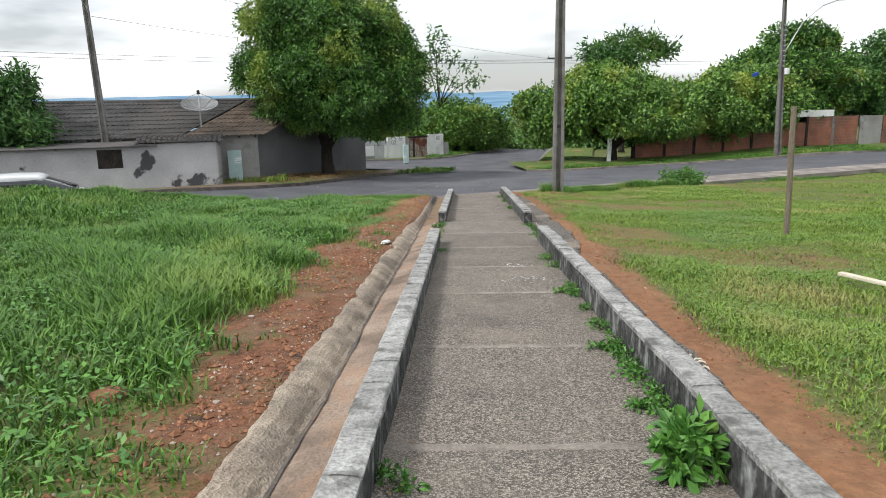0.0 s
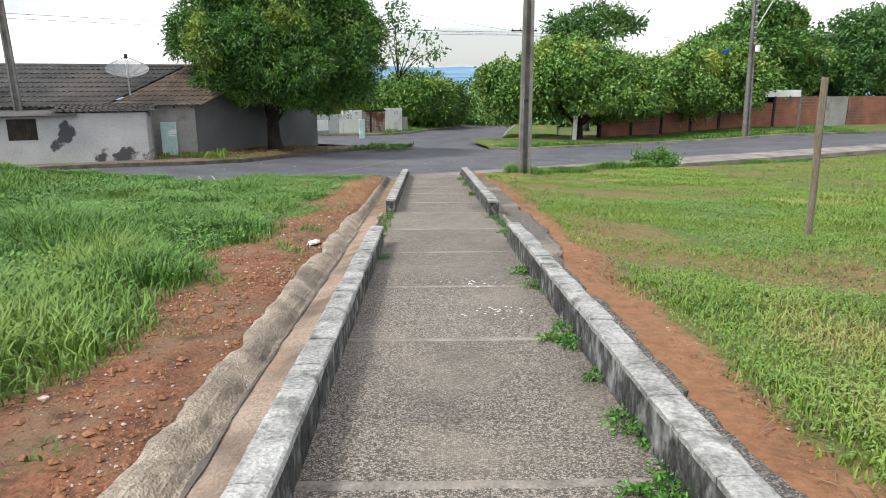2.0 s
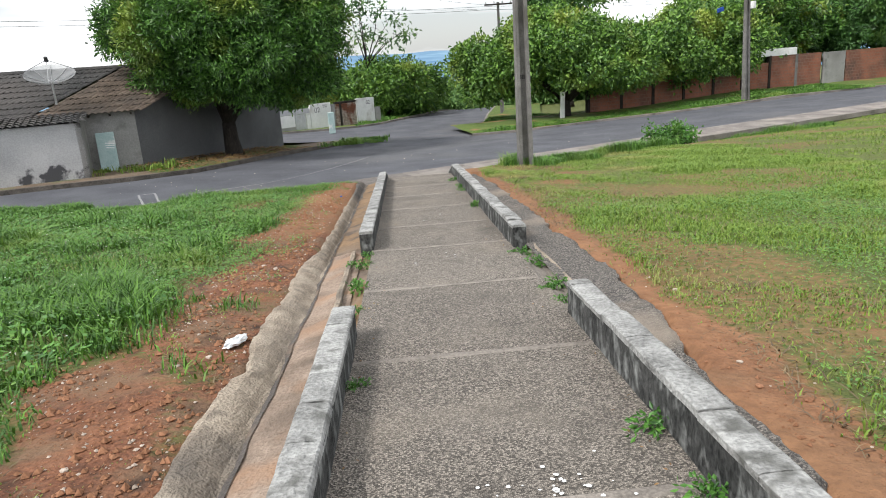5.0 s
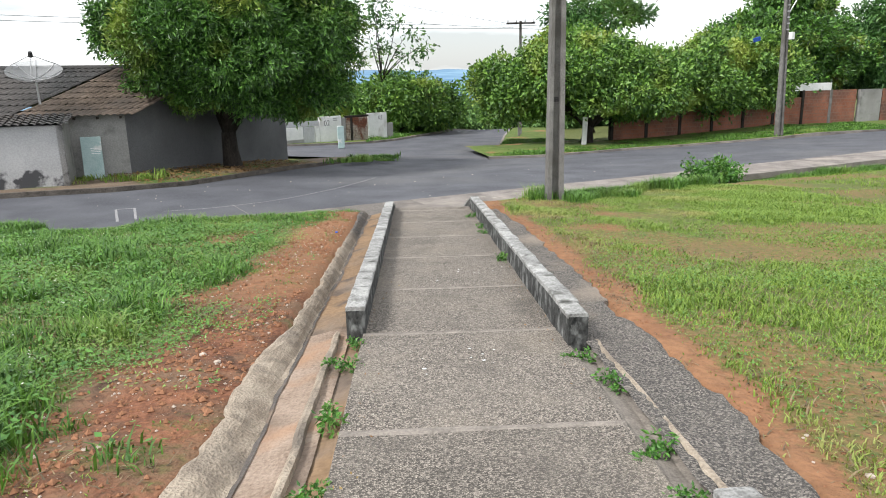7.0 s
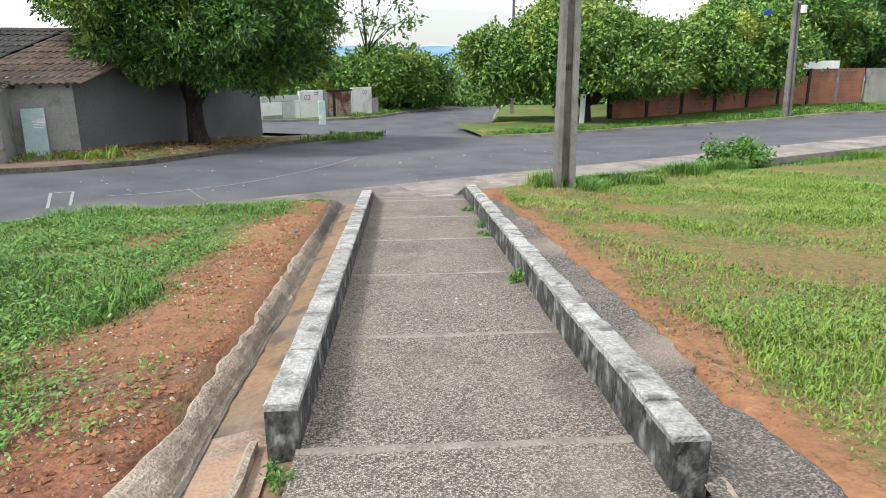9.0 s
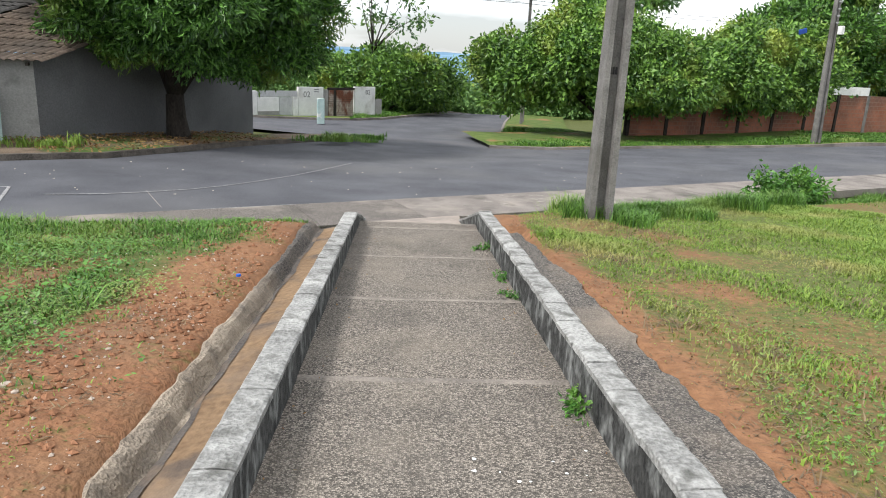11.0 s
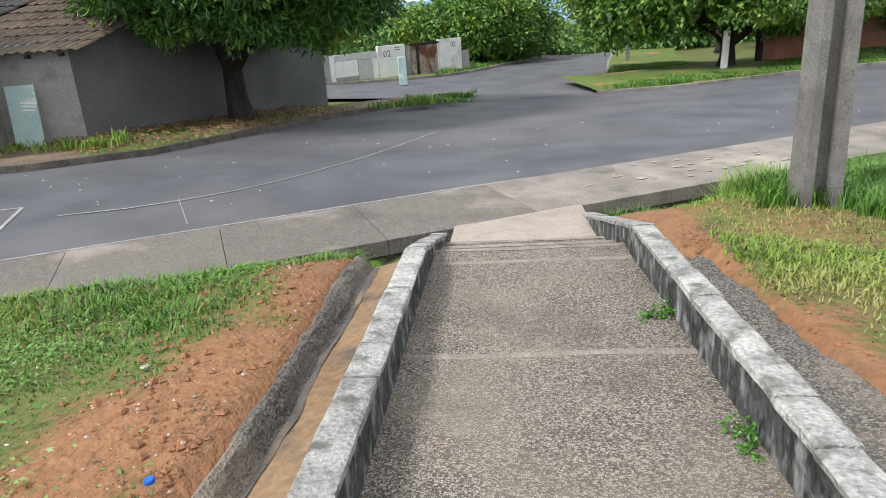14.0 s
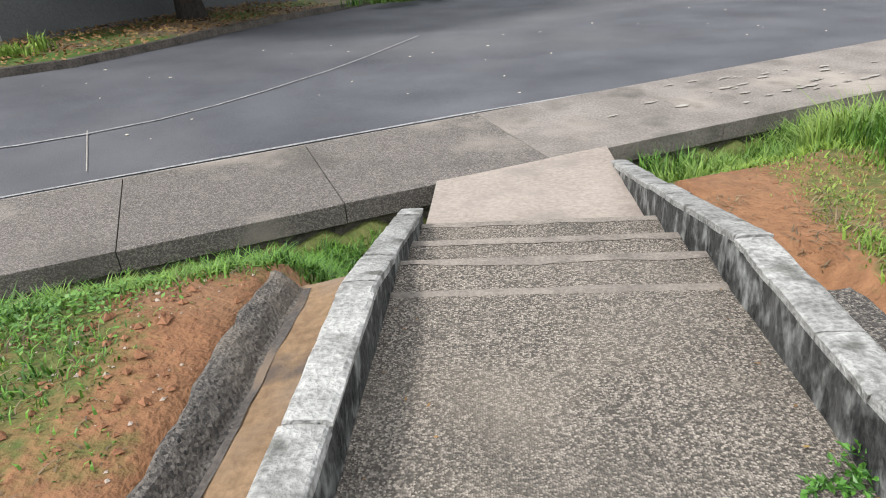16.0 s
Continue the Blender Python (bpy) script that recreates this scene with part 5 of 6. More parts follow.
for a in range(8):
    bm = bmesh.new()
    c, s_ = math.cos(a * math.tau / 8), math.sin(a * math.tau / 8)
    tube(bm, [(0.02 * c, 0.02 * s_, 0.006), (0.41 * c, 0.41 * s_, 0.085), (0.82 * c, 0.82 * s_, 0.31)], [0.012] * 3, 5)
    bm.transform(tilt)
    part("rib", bm, M_METAL, dish)
for a in range(3):
    bm = bmesh.new()
    c, s_ = math.cos(a * math.tau / 3 + .5), math.sin(a * math.tau / 3 + .5)
    tube(bm, [(0.8 * c, 0.8 * s_, 0.3), (0.03 * c, 0.03 * s_, 0.78)], [0.012] * 2, 5)
    bm.transform(tilt)
    part("strut", bm, M_METAL, dish)
bm = bmesh.new()
tube(bm, [(0, 0, 0.74), (0, 0, 0.9)], [0.07, 0.06], 10)
bm.transform(tilt)
part("feed_horn", bm, M_WIRE, dish, "dark receiver")
bm = bmesh.new()
tube(bm, [(0, 0.05, -0.2), (0, 0.0, 0.55)], [0.035, 0.03], 8)
part("mast", bm, M_METAL, dish)

# pale board leaning on the house
board = thing("leaning_board", "pale blue-green board leaning on the house wall", "board", (-9.68, 26.98, -1.12), F_ANG)
bm = bmesh.new()
box(bm, (-0.27, -0.02, 0), (0.27, 0.02, 1.22), pose(0, 0, 0, -9, 0, 0), bevel=0.008)
part("panel", bm, M_BLUEBOX, board)
for q in range(3):
    bm = bmesh.new()
    box(bm, (-0.16 + q * 0.02, -0.026, 0.86 - q * 0.07), (0.12, -0.021, 0.885 - q * 0.07), pose(0, 0, 0, -9, 0, 0) @ pose(0, 0, 0, 0, 8, 0))
    part("writing_bar", bm, M_WHITE, board, "faded white lettering")


# ---- white wall, gates and red wall across the crossing ----
def text(body, size, mat, m, parent):
    cu = bpy.data.curves.new("lettering", "FONT")
    cu.body, cu.size, cu.extrude = body, size, 0.004
    tmp = bpy.data.objects.new("lettering", cu)
    me = bpy.data.meshes.new_from_object(tmp)
    bpy.data.objects.remove(tmp)
    me.materials.append(mat)
    ob = put("lettering", me, parent, "dark painted number")
    ob.matrix_local = m
    return ob


ww = thing("white_wall", "whitewashed street wall with metal gates", "wall", (-7.46, 44.21, -1.95), 42.4)
M_INK = material("grey_ink", (0.12, 0.12, 0.13), (0.2, 0.2, 0.2))
M_GATE = material("grey_sheet_gate", (0.36, 0.37, 0.38), (0.55, 0.56, 0.57), 3.0, 0.6, 0.1, 20.0, (0.24, 0.23, 0.22), 1.5, (0.55, 0.7))


WX, WZ = 1.367, 0.97


def wall_piece(name, x0, x1, z1, mat, label="", y0=0.0, thick=0.16, z0=-0.2):
    bm = bmesh.new()
    box(bm, (x0 * WX, y0, z0 * WZ), (x1 * WX, y0 + thick, z1 * WZ), bevel=0.01)
    return part(name, bm, mat, ww, label)


wall_piece("panel", -6.0, -0.02, 1.45, M_PLASTER, "grey plaster stretch")
wall_piece("pillar", 0.0, 0.18, 1.42, M_WHITE)
wall_piece("panel", 0.2, 1.06, 1.10, M_WHITE, "stained white panel", 0.03)
wall_piece("skirting", 0.2, 1.06, 0.42, M_PLASTER, "grey splashed base", 0.015, 0.02)
wall_piece("rail_band", 0.2, 1.85, 1.42, M_GATE, "grey louvred top", 0.06, 0.05, 1.12)
g = wall_piece("gate", 1.09, 1.62, 1.10, M_GATE, "small grey sheet gate", 0.06, 0.05, 0.04)
wall_piece("pillar", 1.64, 1.85, 1.12, M_WHITE)
wall_piece("panel", 1.87, 2.98, 1.62, M_WHITE, "bright white panel")
text("02", 0.42, M_INK, pose(2.08 * WX, -0.006, 1.10 * WZ, 90, 0, 0), ww)
for q in range(2):
    bm = bmesh.new()
    box(bm, (2.55 * WX, -0.008, 1.32 + q * 0.11), (2.76 * WX, -0.001, 1.36 + q * 0.11))
    part("writing_bar", bm, M_INK, ww)
wall_piece("pillar", 3.0, 3.2, 1.50, M_PLASTER)
wall_piece("post", 3.44, 3.56, 1.5, M_BARK, "dark rusty stile", 0.0, 0.1, 0.0)
for x0, x1 in ((3.22, 3.44), (3.58, 4.40)):
    for q in range(14):
        bm = bmesh.new()
        box(bm, (x0 * WX, -0.012, (0.08 + q * 0.1) * WZ), (x1 * WX, 0.05, (0.165 + q * 0.1) * WZ), bevel=0.008)
        part("slat", bm, M_RUST, ww)
wall_piece("gate_backing", 3.2, 4.42, 1.52, M_BARK, "", 0.052, 0.03, 0.02)
wall_piece("gate_lintel", 3.18, 4.46, 1.60, M_BARK, "", -0.02, 0.1, 1.5)
wall_piece("panel", 4.46, 5.50, 1.66, M_WHITE, "tall greyish white panel")
text("02", 0.34, M_INK, pose(5.0 * WX, -0.006, 1.25 * WZ, 90, 0, 0), ww)
wall_piece("panel", 5.52, 5.86, 1.0, M_PLASTER, "lower grey stub")
for q in range(7):
    bm = bmesh.new()
    box(bm, (-5 + q * 0.75, -0.02, 0.3), (-4.9 + q * 0.75, 0.0, 1.4))
    part("rib", bm, M_PLASTER, ww)

red = thing("red_wall", "long red block wall with concrete pillars", "wall", (9.9, 42.2, -1.85), 17.5)


def block_material():
    m = material("red_blocks", (0.20, 0.075, 0.045), (0.36, 0.15, 0.095), 1.6, 0.92, 0.3, 25.0, (0.12, 0.07, 0.055), 0.55, (0.46, 0.66))
    n, l = m.node_tree.nodes, m.node_tree.links
    b = n["Principled BSDF"]
    col = b.inputs["Base Color"].links[0].from_socket
    tc = n.new("ShaderNodeTexCoord")
    mp = n.new("ShaderNodeMapping")
    mp.inputs["Rotation"].default_value = (radians(-90), 0, 0)
    br = n.new("ShaderNodeTexBrick")
    br.inputs["Scale"].default_value = 1.0
    br.inputs["Brick Width"].default_value, br.inputs["Row Height"].default_value, br.inputs["Mortar Size"].default_value = 0.30, 0.20, 0.014
    br.inputs["Mortar"].default_value = (0.22, 0.13, 0.10, 1)
    l.new(tc.outputs["Object"], mp.inputs["Vector"])
    l.new(mp.outputs["Vector"], br.inputs["Vector"])
    l.new(col, br.inputs["Color1"])
    l.new(col, br.inputs["Color2"])
    l.new(br.outputs["Color"], b.inputs["Base Color"])
    return m


M_BLOCKS = block_material()
for k in range(15):
    x0 = 0.2 + k * 2.15
    h = 1.75 + (0.25 if k > 5 else 0) + 0.04 * math.sin(k * 2.3)
    if k == 8:
        break
    bm = bmesh.new()
    g = 0.022 * x0
    h += g
    box(bm, (x0 + 0.1, 0.02, g - 0.4), (x0 + 2.05, 0.16, h), bevel=0.006)
    part("panel", bm, M_BLOCKS, red)
    bm = bmesh.new()
    box(bm, (x0 - 0.09, -0.02, g - 0.4), (x0 + 0.09, 0.2, h + 0.03), bevel=0.01)
    part("pillar", bm, M_POLE if k > 6 else M_BARK, red, "grey concrete pillar" if k > 6 else "dark stained pillar")
bm = bmesh.new()
box(bm, (11.6, -0.01, 2.32), (15.2, 0.18, 2.75), bevel=0.01)
part("top_course", bm, M_WHITE, red, "pale plastered upper course")
bm = bmesh.new()
box(bm, (17.6, 0.02, -0.2), (19.4, 0.2, 2.3), bevel=0.01)
part("end_panel", bm, M_PLASTER, red, "grey plastered end panel")
bm = bmesh.new()
box(bm, (19.5, 0.02, -0.2), (36, 0.2, 2.3), bevel=0.01)
part("panel", bm, M_BLOCKS, red)
hut = thing("hut", "low house with rusty roof behind the red wall", "house", (24.5, 49.5, -1.5), 17.5)
bm = bmesh.new()
box(bm, (-2.0, 0, 0), (2.4, 3.0, 2.5), bevel=0.01)
part("wall", bm, M_WHITE, hut)
bm = bmesh.new()
box(bm, (-2.3, -0.4, 2.5), (2.7, 3.4, 2.62), pose(0, 0, 0, 6, 0, 0), bevel=0.01)
part("roof", bm, M_RUST, hut)


# ---- poles, wires and posts ----
def i_pole(label, loc, height, w0, w1, rz, lean=(0, 0), deep=0.72):
    """A tapered concrete pole of I section with step holes."""
    root = thing("utility_pole", label, "utility pole")
    root.matrix_world = pose(*loc, lean[0], lean[1], rz)
    verts, faces = [], []
    rows = 14
    for j in range(rows + 1):
        t = j / rows
        w = w0 + (w1 - w0) * t
        d, fl, web = w * deep, w * 0.24, w * 0.17
        sec = [(-w / 2, -d / 2), (-w / 2 + fl, -d / 2), (-w / 2 + fl * 1.25, -web / 2), (w / 2 - fl * 1.25, -web / 2), (w / 2 - fl, -d / 2), (w / 2, -d / 2),
               (w / 2, d / 2), (w / 2 - fl, d / 2), (w / 2 - fl * 1.25, web / 2), (-w / 2 + fl * 1.25, web / 2), (-w / 2 + fl, d / 2), (-w / 2, d / 2)]
        verts += [(x, y, -0.5 + (height + 0.5) * t) for x, y in sec]
    for j in range(rows):
        for k in range(12):
            faces.append((j * 12 + k, j * 12 + (k + 1) % 12, (j + 1) * 12 + (k + 1) % 12, (j + 1) * 12 + k))
    faces.append(tuple(rows * 12 + k for k in range(12)))
    put("shaft", mesh("shaft", verts, faces, M_POLE), root)
    return root


main_pole = i_pole("weathered concrete utility pole rising from tall grass", (2.38, 19.45, -0.95), 9.2, 0.315, 0.18, 2, (0, 0), 0.95)
for q in range(3):
    bm = bmesh.new()
    box(bm, (-0.05 + q * 0.035, -0.034, 2.0), (-0.028 + q * 0.035, -0.02, 2.09))
    part("stencil_bar", bm, M_WIRE, main_pole, "dark stencilled mark")
far_pole = i_pole("concrete utility pole with crossarm and street lamp", (18.0, 40.35, -1.5), 9.1, 0.36, 0.18, 20, (0, -2.4))
left_pole = i_pole("slim concrete pole with a street lamp beside the road", (-14.1, 25.5, -1.1), 8.6, 0.28, 0.17, 15, (0, -1.4))
back_pole = i_pole("distant pole with a crossarm in the street ahead", (6.6, 51.0, -2.0), 7.0, 0.22, 0.15, 0)


def crossarm(root, z, half, rz=0):
    bm = bmesh.new()
    box(bm, (-half, -0.17, z), (half, -0.08, z + 0.1), pose(0, 0, 0, 0, 0, rz), bevel=0.008)
    part("crossarm", bm, M_BARK, root)
    for x in (-half * 0.9, -half * 0.3, half * 0.3, half * 0.9):
        bm = bmesh.new()
        tube(bm, [(x, -0.12, z + 0.1), (x, -0.12, z + 0.16), (x, -0.12, z + 0.2), (x, -0.12, z + 0.26)], [0.02, 0.055, 0.04, 0.03], 8)
        bm.transform(pose(0, 0, 0, 0, 0, rz))
        part("insulator", bm, M_METAL, root)


def street_lamp(root, z, reach, rise_, rz):
    bm = bmesh.new()
    pts = [(0.08, 0, z), (reach * 0.35, 0, z + rise_ * 0.6), (reach * 0.7, 0, z + rise_ * 0.9), (reach, 0, z + rise_)]
    tube(bm, pts, [0.03] * 4, 7)
    bm.transform(pose(0, 0, 0, 0, 0, rz))
    part("lamp_arm", bm, M_METAL, root)
    bm = bmesh.new()
    box(bm, (reach - 0.08, -0.11, z + rise_ - 0.05), (reach + 0.42, 0.11, z + rise_ + 0.07), bevel=0.04)
    bm.transform(pose(0, 0, 0, 0, 0, rz))
    part("lamp_head", bm, M_METAL, root, "grey street lamp head")


crossarm(far_pole, 8.75, 1.2, -20)
street_lamp(far_pole, 5.7, 3.0, 2.75, -20)
street_lamp(left_pole, 6.5, -1.1, 1.6, -15)
crossarm(back_pole, 6.8, 0.9, 0)
for q in range(9):
    bm = bmesh.new()
    box(bm, (-0.09, -0.16, 5.0 + q * 0.28), (0.09, -0.13, 5.06 + q * 0.28))
    part("step_rung", bm, M_METAL, far_pole)
bm = bmesh.new()
box(bm, (0.05, -0.36, 4.55), (0.24, -0.15, 4.9), bevel=0.03)
part("meter_box", bm, M_WHITE, far_pole, "small white box")
bm = bmesh.new()
box(bm, (-1.15, -0.2, 4.85), (-0.75, -0.12, 5.05), pose(0, 0, 0, 0, -12, 0), bevel=0.02)
part("street_plate", bm, material("blue_plate", (0.02, 0.06, 0.30), (0.03, 0.09, 0.38)), far_pole, "small blue street plate")


def wire(a, b, sag, r=0.012):
    a, b = Vector(a), Vector(b)
    bm = bmesh.new()
    pts = [a.lerp(b, t / 16) - Vector((0, 0, sag * 4 * (t / 16) * (1 - t / 16))) for t in range(17)]
    tube(bm, pts, [r] * 17, 5)
    ob = part("wire", bm, M_WIRE)
    return tagged(ob, "thin black overhead power cable between poles", "cable", group="overhead cables")


wire((-45, 34, 6.2), (6.2, 50.9, 4.75), 0.5)
wire((-45, 34, 5.9), (6.2, 50.9, 4.55), 0.5)
wire((6.2, 50.9, 4.75), (34, 56, 4.9), 0.3)
wire((6.2, 50.9, 4.55), (34, 56, 4.7), 0.3)
wire((-14.1, 25.5, 6.9), (6.2, 50.9, 4.8), 0.4, 0.008)
wire((-14.1, 25.5, 5.2), (6.2, 50.9, 4.6), 0.5, 0.008)
wire((18.2, 40.5, 7.9), (60, 55, 8.2), 0.5)

post = thing("wooden_post", "grey weathered wooden post standing in the lawn", "post", (4.19, 9.0, -0.10))
bm = bmesh.new()
tube(bm, [(0, 0, -0.3), (-0.008, 0, 0.5), (-0.035, 0, 1.2), (-0.045, 0.0, 1.77)], [0.040, 0.038, 0.040, 0.037], 9)
part("stake", bm, M_POST, post)
wpost = thing("white_post", "short white-painted marker post on the verge", "post", (8.21, 40.6, -1.88))
bm = bmesh.new()
box(bm, (-0.12, -0.05, -0.1), (0.12, 0.05, 1.45), pose(0, 0, 0, 0, 2, 10), bevel=0.015)
part("stake", bm, M_WHITE, wpost)
sign = thing("notice_post", "grey post with a small pale plate", "sign", (6.3, 49.5, -2.0))
bm = bmesh.new()
box(bm, (-0.07, -0.05, -0.1), (0.09, 0.05, 1.45), bevel=0.01)
part("post", bm, M_POLE, sign)
bm = bmesh.new()
box(bm, (-0.5, -0.07, 1.2), (-0.02, -0.05, 1.45), bevel=0.005)
part("plate", bm, M_WHITE, sign, "small pale plate")
kiosk = thing("street_box", "pale blue-green utility box on the pavement", "box", (-4.1, 42.8, -1.87), 14)
bm = bmesh.new()
box(bm, (-0.15, -0.1, 0), (0.18, 0.1, 1.15), bevel=0.02)
part("body", bm, M_BLUEBOX, kiosk)

# ---- parked car, its roof showing over the grass ----
M_CAR = material("white_car_paint", (0.72, 0.74, 0.76), (0.78, 0.80, 0.82), 1.0, 0.25, 0.0, spec=0.6)
M_GLASS = material("dark_car_glass", (0.02, 0.025, 0.03), (0.03, 0.035, 0.04), 1.0, 0.08, 0.0, spec=0.8)
M_RUBBER = material("tyre_rubber", (0.02, 0.02, 0.02), (0.04, 0.04, 0.04))
car = thing("car", "white car parked on the road below the lawn", "car", (-12.9, 18.9, -1.28), 24)
car.scale = (0.95, 0.95, 0.9)


def loft(name, secs, mat, label="", parent=car):
    bm = bmesh.new()
    rings = [[bm.verts.new(p) for p in s_] for s_ in secs]
    k = len(rings[0])
    for a, b in zip(rings, rings[1:]):
        for i in range(k):
            bm.faces.new((a[i], a[(i + 1) % k], b[(i + 1) % k], b[i]))
    bm.faces.new(rings[0][::-1])
    bm.faces.new(rings[-1])
    return part(name, bm, mat, parent, label, True)


def hoop(x, w, z0, z1, r=0.16):
    out = []
    for cy, cz, a0 in ((w - r, z1 - r, 0), (-w + r, z1 - r, 90), (-w + r, z0 + r * .6, 180), (w - r, z0 + r * .6, 270)):
        for q in range(4):
            a = radians(a0 + q * 30)
            out.append((x, cy + r * math.cos(a), cz + r * math.sin(a)))
    return out


loft("body", [hoop(x, w, 0.25, z) for x, w, z in ((-2.0, 0.72, 0.78), (-1.9, 0.80, 0.86), (-1.2, 0.84, 0.90), (0.6, 0.84, 0.90), (1.2, 0.82, 0.85), (1.85, 0.76, 0.74), (2.0, 0.66, 0.62))], M_CAR)
loft("cabin_glass", [hoop(x, w, 0.8, z) for x, w, z in ((-1.85, 0.62, 0.98), (-1.5, 0.66, 1.30), (-1.1, 0.66, 1.38), (0.1, 0.66, 1.38), (0.6, 0.64, 1.2), (1.15, 0.62, 0.98))], M_GLASS, "dark windows")
loft("roof", [hoop(x, w, 1.26, z, 0.07) for x, w, z in ((-1.55, 0.6, 1.36), (-1.2, 0.64, 1.43), (-0.5, 0.65, 1.46), (0.1, 0.64, 1.43), (0.35, 0.6, 1.36))], M_CAR)
for x in (-1.25, 1.25):
    for y in (-0.78, 0.78):
        bm = bmesh.new()
        tube(bm, [(x, y - 0.1, 0.3), (x, y + 0.1, 0.3)], [0.3, 0.3], 18)
        w_ = part("wheel", bm, M_RUBBER, car)
        bm = bmesh.new()
        tube(bm, [(x, y - 0.11, 0.3), (x, y + 0.11, 0.3)], [0.18, 0.18], 14)
        part("rim", bm, M_METAL, w_)

# ---- paint and marks on the road ----
def stripe(name, pts, width, mat, label, cat="road marking", zf=z_road, lift=0.008):
    verts, faces = [], []
    for i, p in enumerate(pts):
        a, b = Vector(pts[max(i - 1, 0)]), Vector(pts[min(i + 1, len(pts) - 1)])
        d = (b - a).normalized()
        n = Vector((-d.y, d.x)) * width / 2
        for s_ in (-1, 1):
            q = Vector(p) + n * s_ * (0.8 + 0.4 * abs(fbm(p[0] * 3, p[1] * 3)))
            verts.append((q.x, q.y, zf(q.x, q.y) + lift))
    for i in range(len(pts) - 1):
        faces.append((i * 2, i * 2 + 1, i * 2 + 3, i * 2 + 2))
    return tagged(put(name, mesh(name, verts, faces, mat)), label, cat, kind="structure")


stripe("trim_line_curve", fine_line([(-5.97, 21.97), (-5.15, 22.18), (-4.55, 22.47), (-3.93, 22.92), (-3.5, 23.42), (-3.1, 24.05), (-2.5, 25.2), (-2.1, 26.2), (-1.5, 28.0)], 0.2), 0.04, M_PAINT, "thin worn white line curving on the asphalt")
stripe("trim_cross_line", fine_line([(-4.6, 22.6), (-3.9, 21.3)], 0.25), 0.012, M_LICHEN, "faint scratched line across the asphalt")
stripe("trim_edge_line", fine_line([(-34, 22.47 - 34 * SL + 0.28), (30, 22.47 + 30 * SL + 0.28)], 0.6), 0.045, M_PAINT, "pale worn line along the road's edge")
for pts in ([(-7.2, 22.38), (-6.55, 20.9)], [(-6.82, 22.5), (-6.25, 21.1)], [(-7.2, 22.38), (-6.82, 22.5)]):
    stripe("trim_parking_mark", fine_line(pts, 0.3), 0.06, M_PAINT, "worn white parking mark")


# ---- litter and small finds ----
plank = thing("plank", "pale cream plank lying in the grass", "plank", (3.25, 5.1, z_walk(5.1) + 0.03), -64)
bm = bmesh.new()
box(bm, (-0.45, -0.035, 0.0), (0.45, 0.035, 0.03), bevel=0.008)
part("board", bm, M_LITTER, plank)
leaf_pile = thing("dry_leaves", "curled dry pale leaves on the concrete apron", "leaves", (0.98, 3.15, z_walk(3.15) + 0.0))
leaf_pile.scale = (0.6, 0.6, 0.5)
for k in range(7):
    bm = bmesh.new()
    L = random.uniform(0.07, 0.12)
    tube(bm, [(0, 0, 0), (L * .4, 0.015, 0.02), (L * .8, 0.0, 0.025), (L, -0.01, 0.01)], [0.004, 0.012, 0.01, 0.002], 6)
    bm.transform(pose(random.uniform(-.08, .08), random.uniform(-.14, .14), 0.012, 0, 0, random.uniform(0, 360)))
    part("leaf", bm, M_LITTER, leaf_pile)
bag = thing("plastic_bag", "crumpled pale plastic bag on the red earth", "bag", (-1.40, 8.5, z_walk(8.5) - 0.01), 60)
bag.scale = (1.5, 0.7, 0.8)
bm = bmesh.new()
bmesh.ops.create_icosphere(bm, subdivisions=3, radius=0.075)
for v in bm.verts:
    v.co *= 0.75 + 0.4 * noise.noise(v.co * 30)
    v.co.z = max(0, v.co.z * 0.6 + 0.015)
part("film", bm, M_BAG, bag, smooth=False)
rock = thing("earth_lump", "rust-brown lump of earth among long grass", "rock", (-2.15, 2.66, z_walk(2.66) - 0.01))
bm = bmesh.new()
bmesh.ops.create_icosphere(bm, subdivisions=3, radius=0.12)
for v in bm.verts:
    v.co *= 0.85 + 0.3 * noise.noise(v.co * 14)
    v.co.z *= 0.6
part("lump", bm, M_CLOD, rock)
cap = thing("bottle_cap", "small blue plastic cap by the gutter", "litter", (-1.36, 15.6, z_walk(15.6) + 0.02))
bm = bmesh.new()
tube(bm, [(0, 0, 0), (0, 0, 0.012), (0, 0, 0.016)], [0.018, 0.018, 0.015], 14)
part("cap", bm, material("blue_plastic", (0.02, 0.10, 0.45), (0.03, 0.14, 0.55), bump=0.0), cap)
paper = thing("paper_scrap", "white paper scrap on the street", "litter", (3.4, 40.6, z_road(3.4, 40.6) + 0.02))
bm = bmesh.new()
box(bm, (-0.22, -0.16, 0), (0.22, 0.16, 0.02), pose(0, 0, 0, 3, 4, 20), bevel=0.006)
part("sheet", bm, M_WHITE, paper)
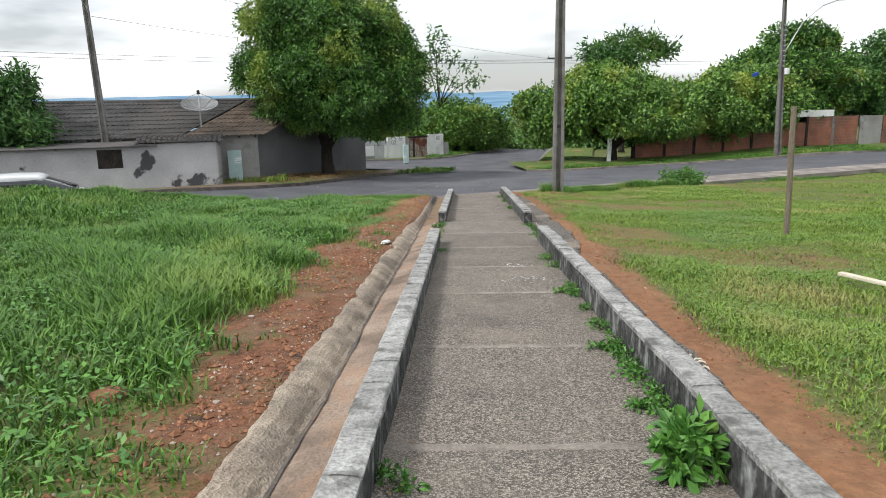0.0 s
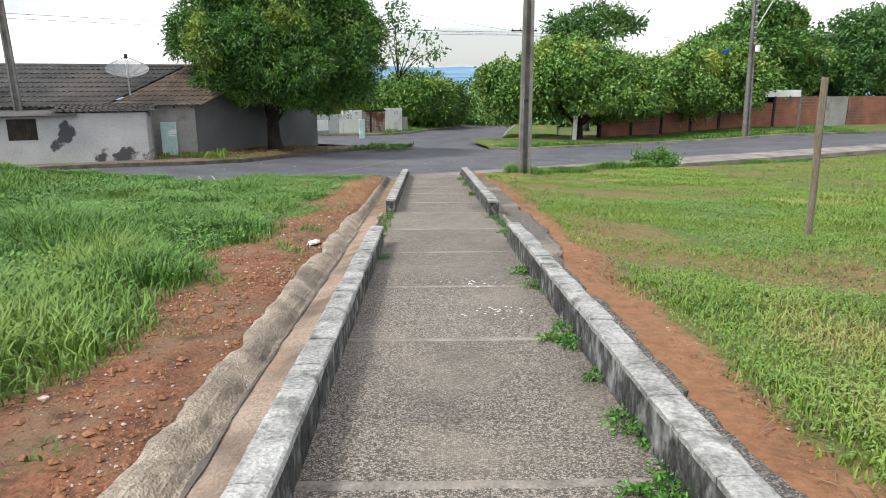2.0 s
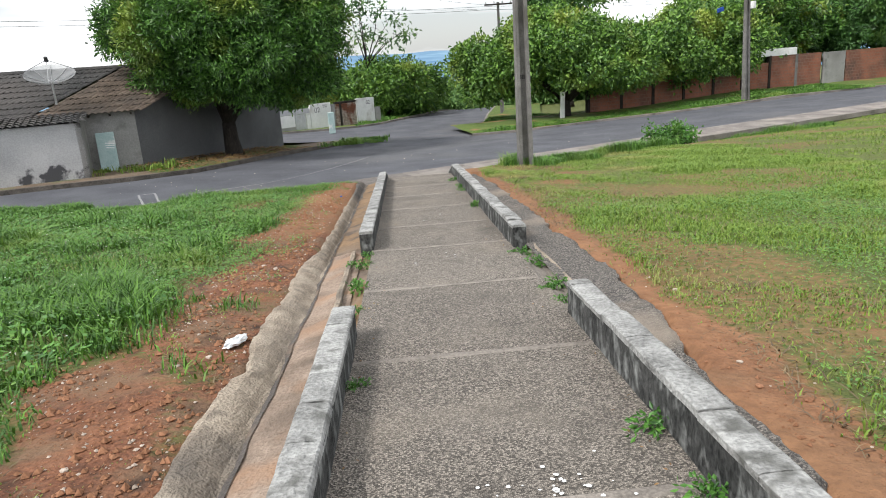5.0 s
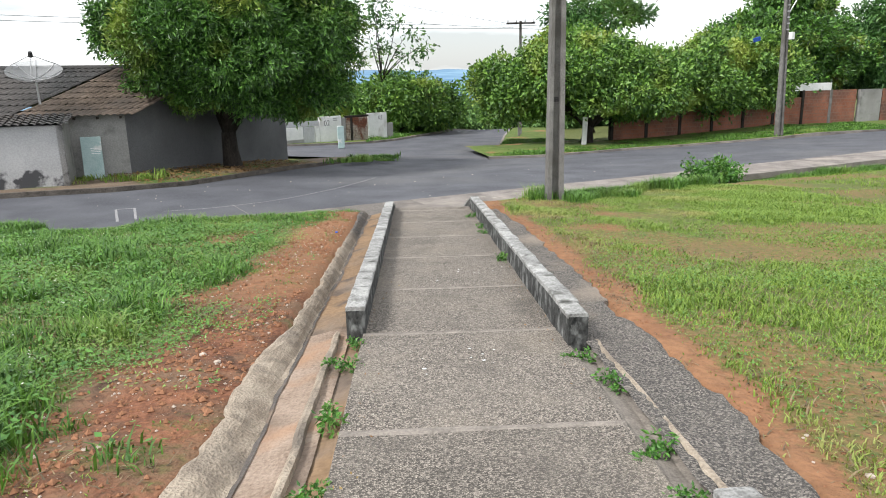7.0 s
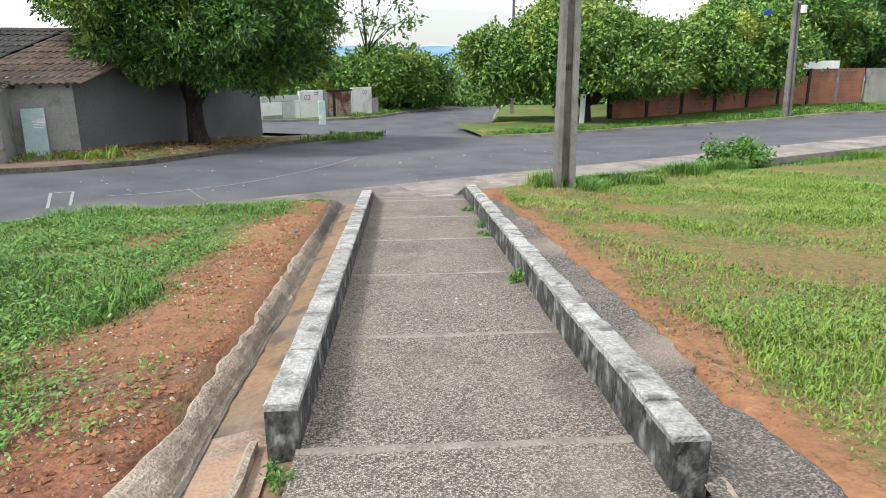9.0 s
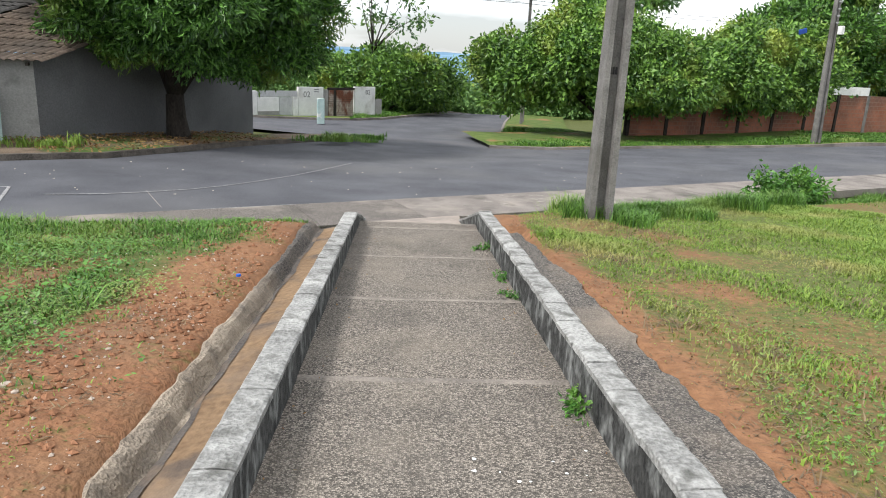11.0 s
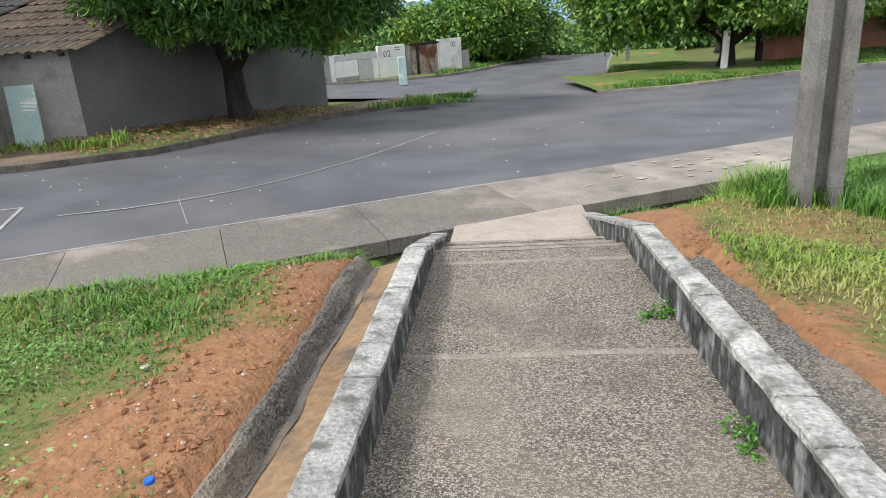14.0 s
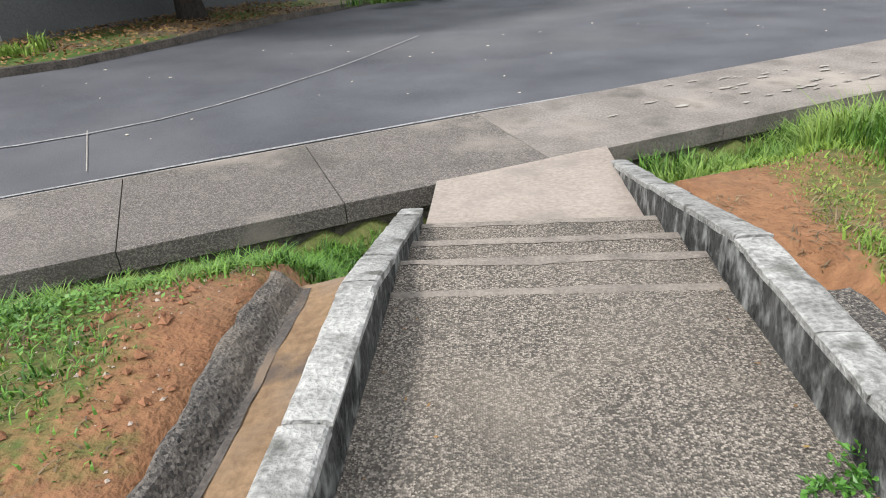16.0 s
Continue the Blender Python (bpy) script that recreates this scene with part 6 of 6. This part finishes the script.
for k in range(55):
    rx_, ry_ = random.uniform(-9, 8), random.uniform(0.6, 6.5)
    x, y = rx_, road_edge(rx_) + ry_
    bm = bmesh.new()
    r = random.uniform(0.008, 0.022)
    box(bm, (-r, -r * 0.7, 0), (r, r * 0.7, r * 0.35), pose(0, 0, 0, 0, 0, random.uniform(0, 180)), bevel=r * 0.1)
    ob = part("litter_bit", bm, M_LITTER)
    ob.location = (x, y, z_road(x, y) + 0.003)
    tagged(ob, "small pale scrap lying on the asphalt road", "litter", "scraps on the road")

# ---- far hills ----
# Distance haze is put into the blue base colour and a faint emission.
M_HILL = bpy.data.materials.new("hill_haze_blue")
M_HILL.use_nodes = True
hn, hl = M_HILL.node_tree.nodes, M_HILL.node_tree.links
hb = hn["Principled BSDF"]
ht = hn.new("ShaderNodeTexNoise")
ht.inputs["Scale"].default_value, ht.inputs["Detail"].default_value = 0.004, 6
hg = hn.new("ShaderNodeNewGeometry")
hm = hn.new("ShaderNodeMapping")
hm.inputs["Scale"].default_value = (1, 1, 9)
hl.new(hg.outputs["Position"], hm.inputs["Vector"])
hl.new(hm.outputs["Vector"], ht.inputs["Vector"])
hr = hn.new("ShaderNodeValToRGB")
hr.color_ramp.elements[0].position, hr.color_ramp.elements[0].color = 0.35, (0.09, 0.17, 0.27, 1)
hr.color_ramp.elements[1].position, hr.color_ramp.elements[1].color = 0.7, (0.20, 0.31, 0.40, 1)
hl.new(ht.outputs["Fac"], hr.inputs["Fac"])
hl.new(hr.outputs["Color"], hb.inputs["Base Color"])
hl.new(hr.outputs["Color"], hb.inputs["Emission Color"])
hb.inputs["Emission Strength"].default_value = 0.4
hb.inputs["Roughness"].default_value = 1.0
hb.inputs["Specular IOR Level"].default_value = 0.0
verts, faces = [], []
cols = 160
for i in range(cols + 1):
    a = radians(-75 + 150 * i / cols)
    for k, (d, h) in enumerate(((900, -33), (2000, -24), (2900, -6), (3600, 40), (4000, 64), (4400, 30))):
        wv = 1 + 0.10 * fbm(math.sin(a) * 9, k * 0.7, 1.0)
        verts.append((math.sin(a) * d, math.cos(a) * d, h + (abs(h) * 0.12 + 2) * fbm(math.sin(a) * 14, k * 2.1, 1.0)))
for i in range(cols):
    for k in range(5):
        o = i * 6 + k
        faces.append((o, o + 6, o + 7, o + 1))
tagged(put("backdrop_hills", mesh("backdrop_hills", verts, faces, M_HILL, True)), "flat-topped hills across the valley, distance haze put into their blue colour", "hills", kind="structure")
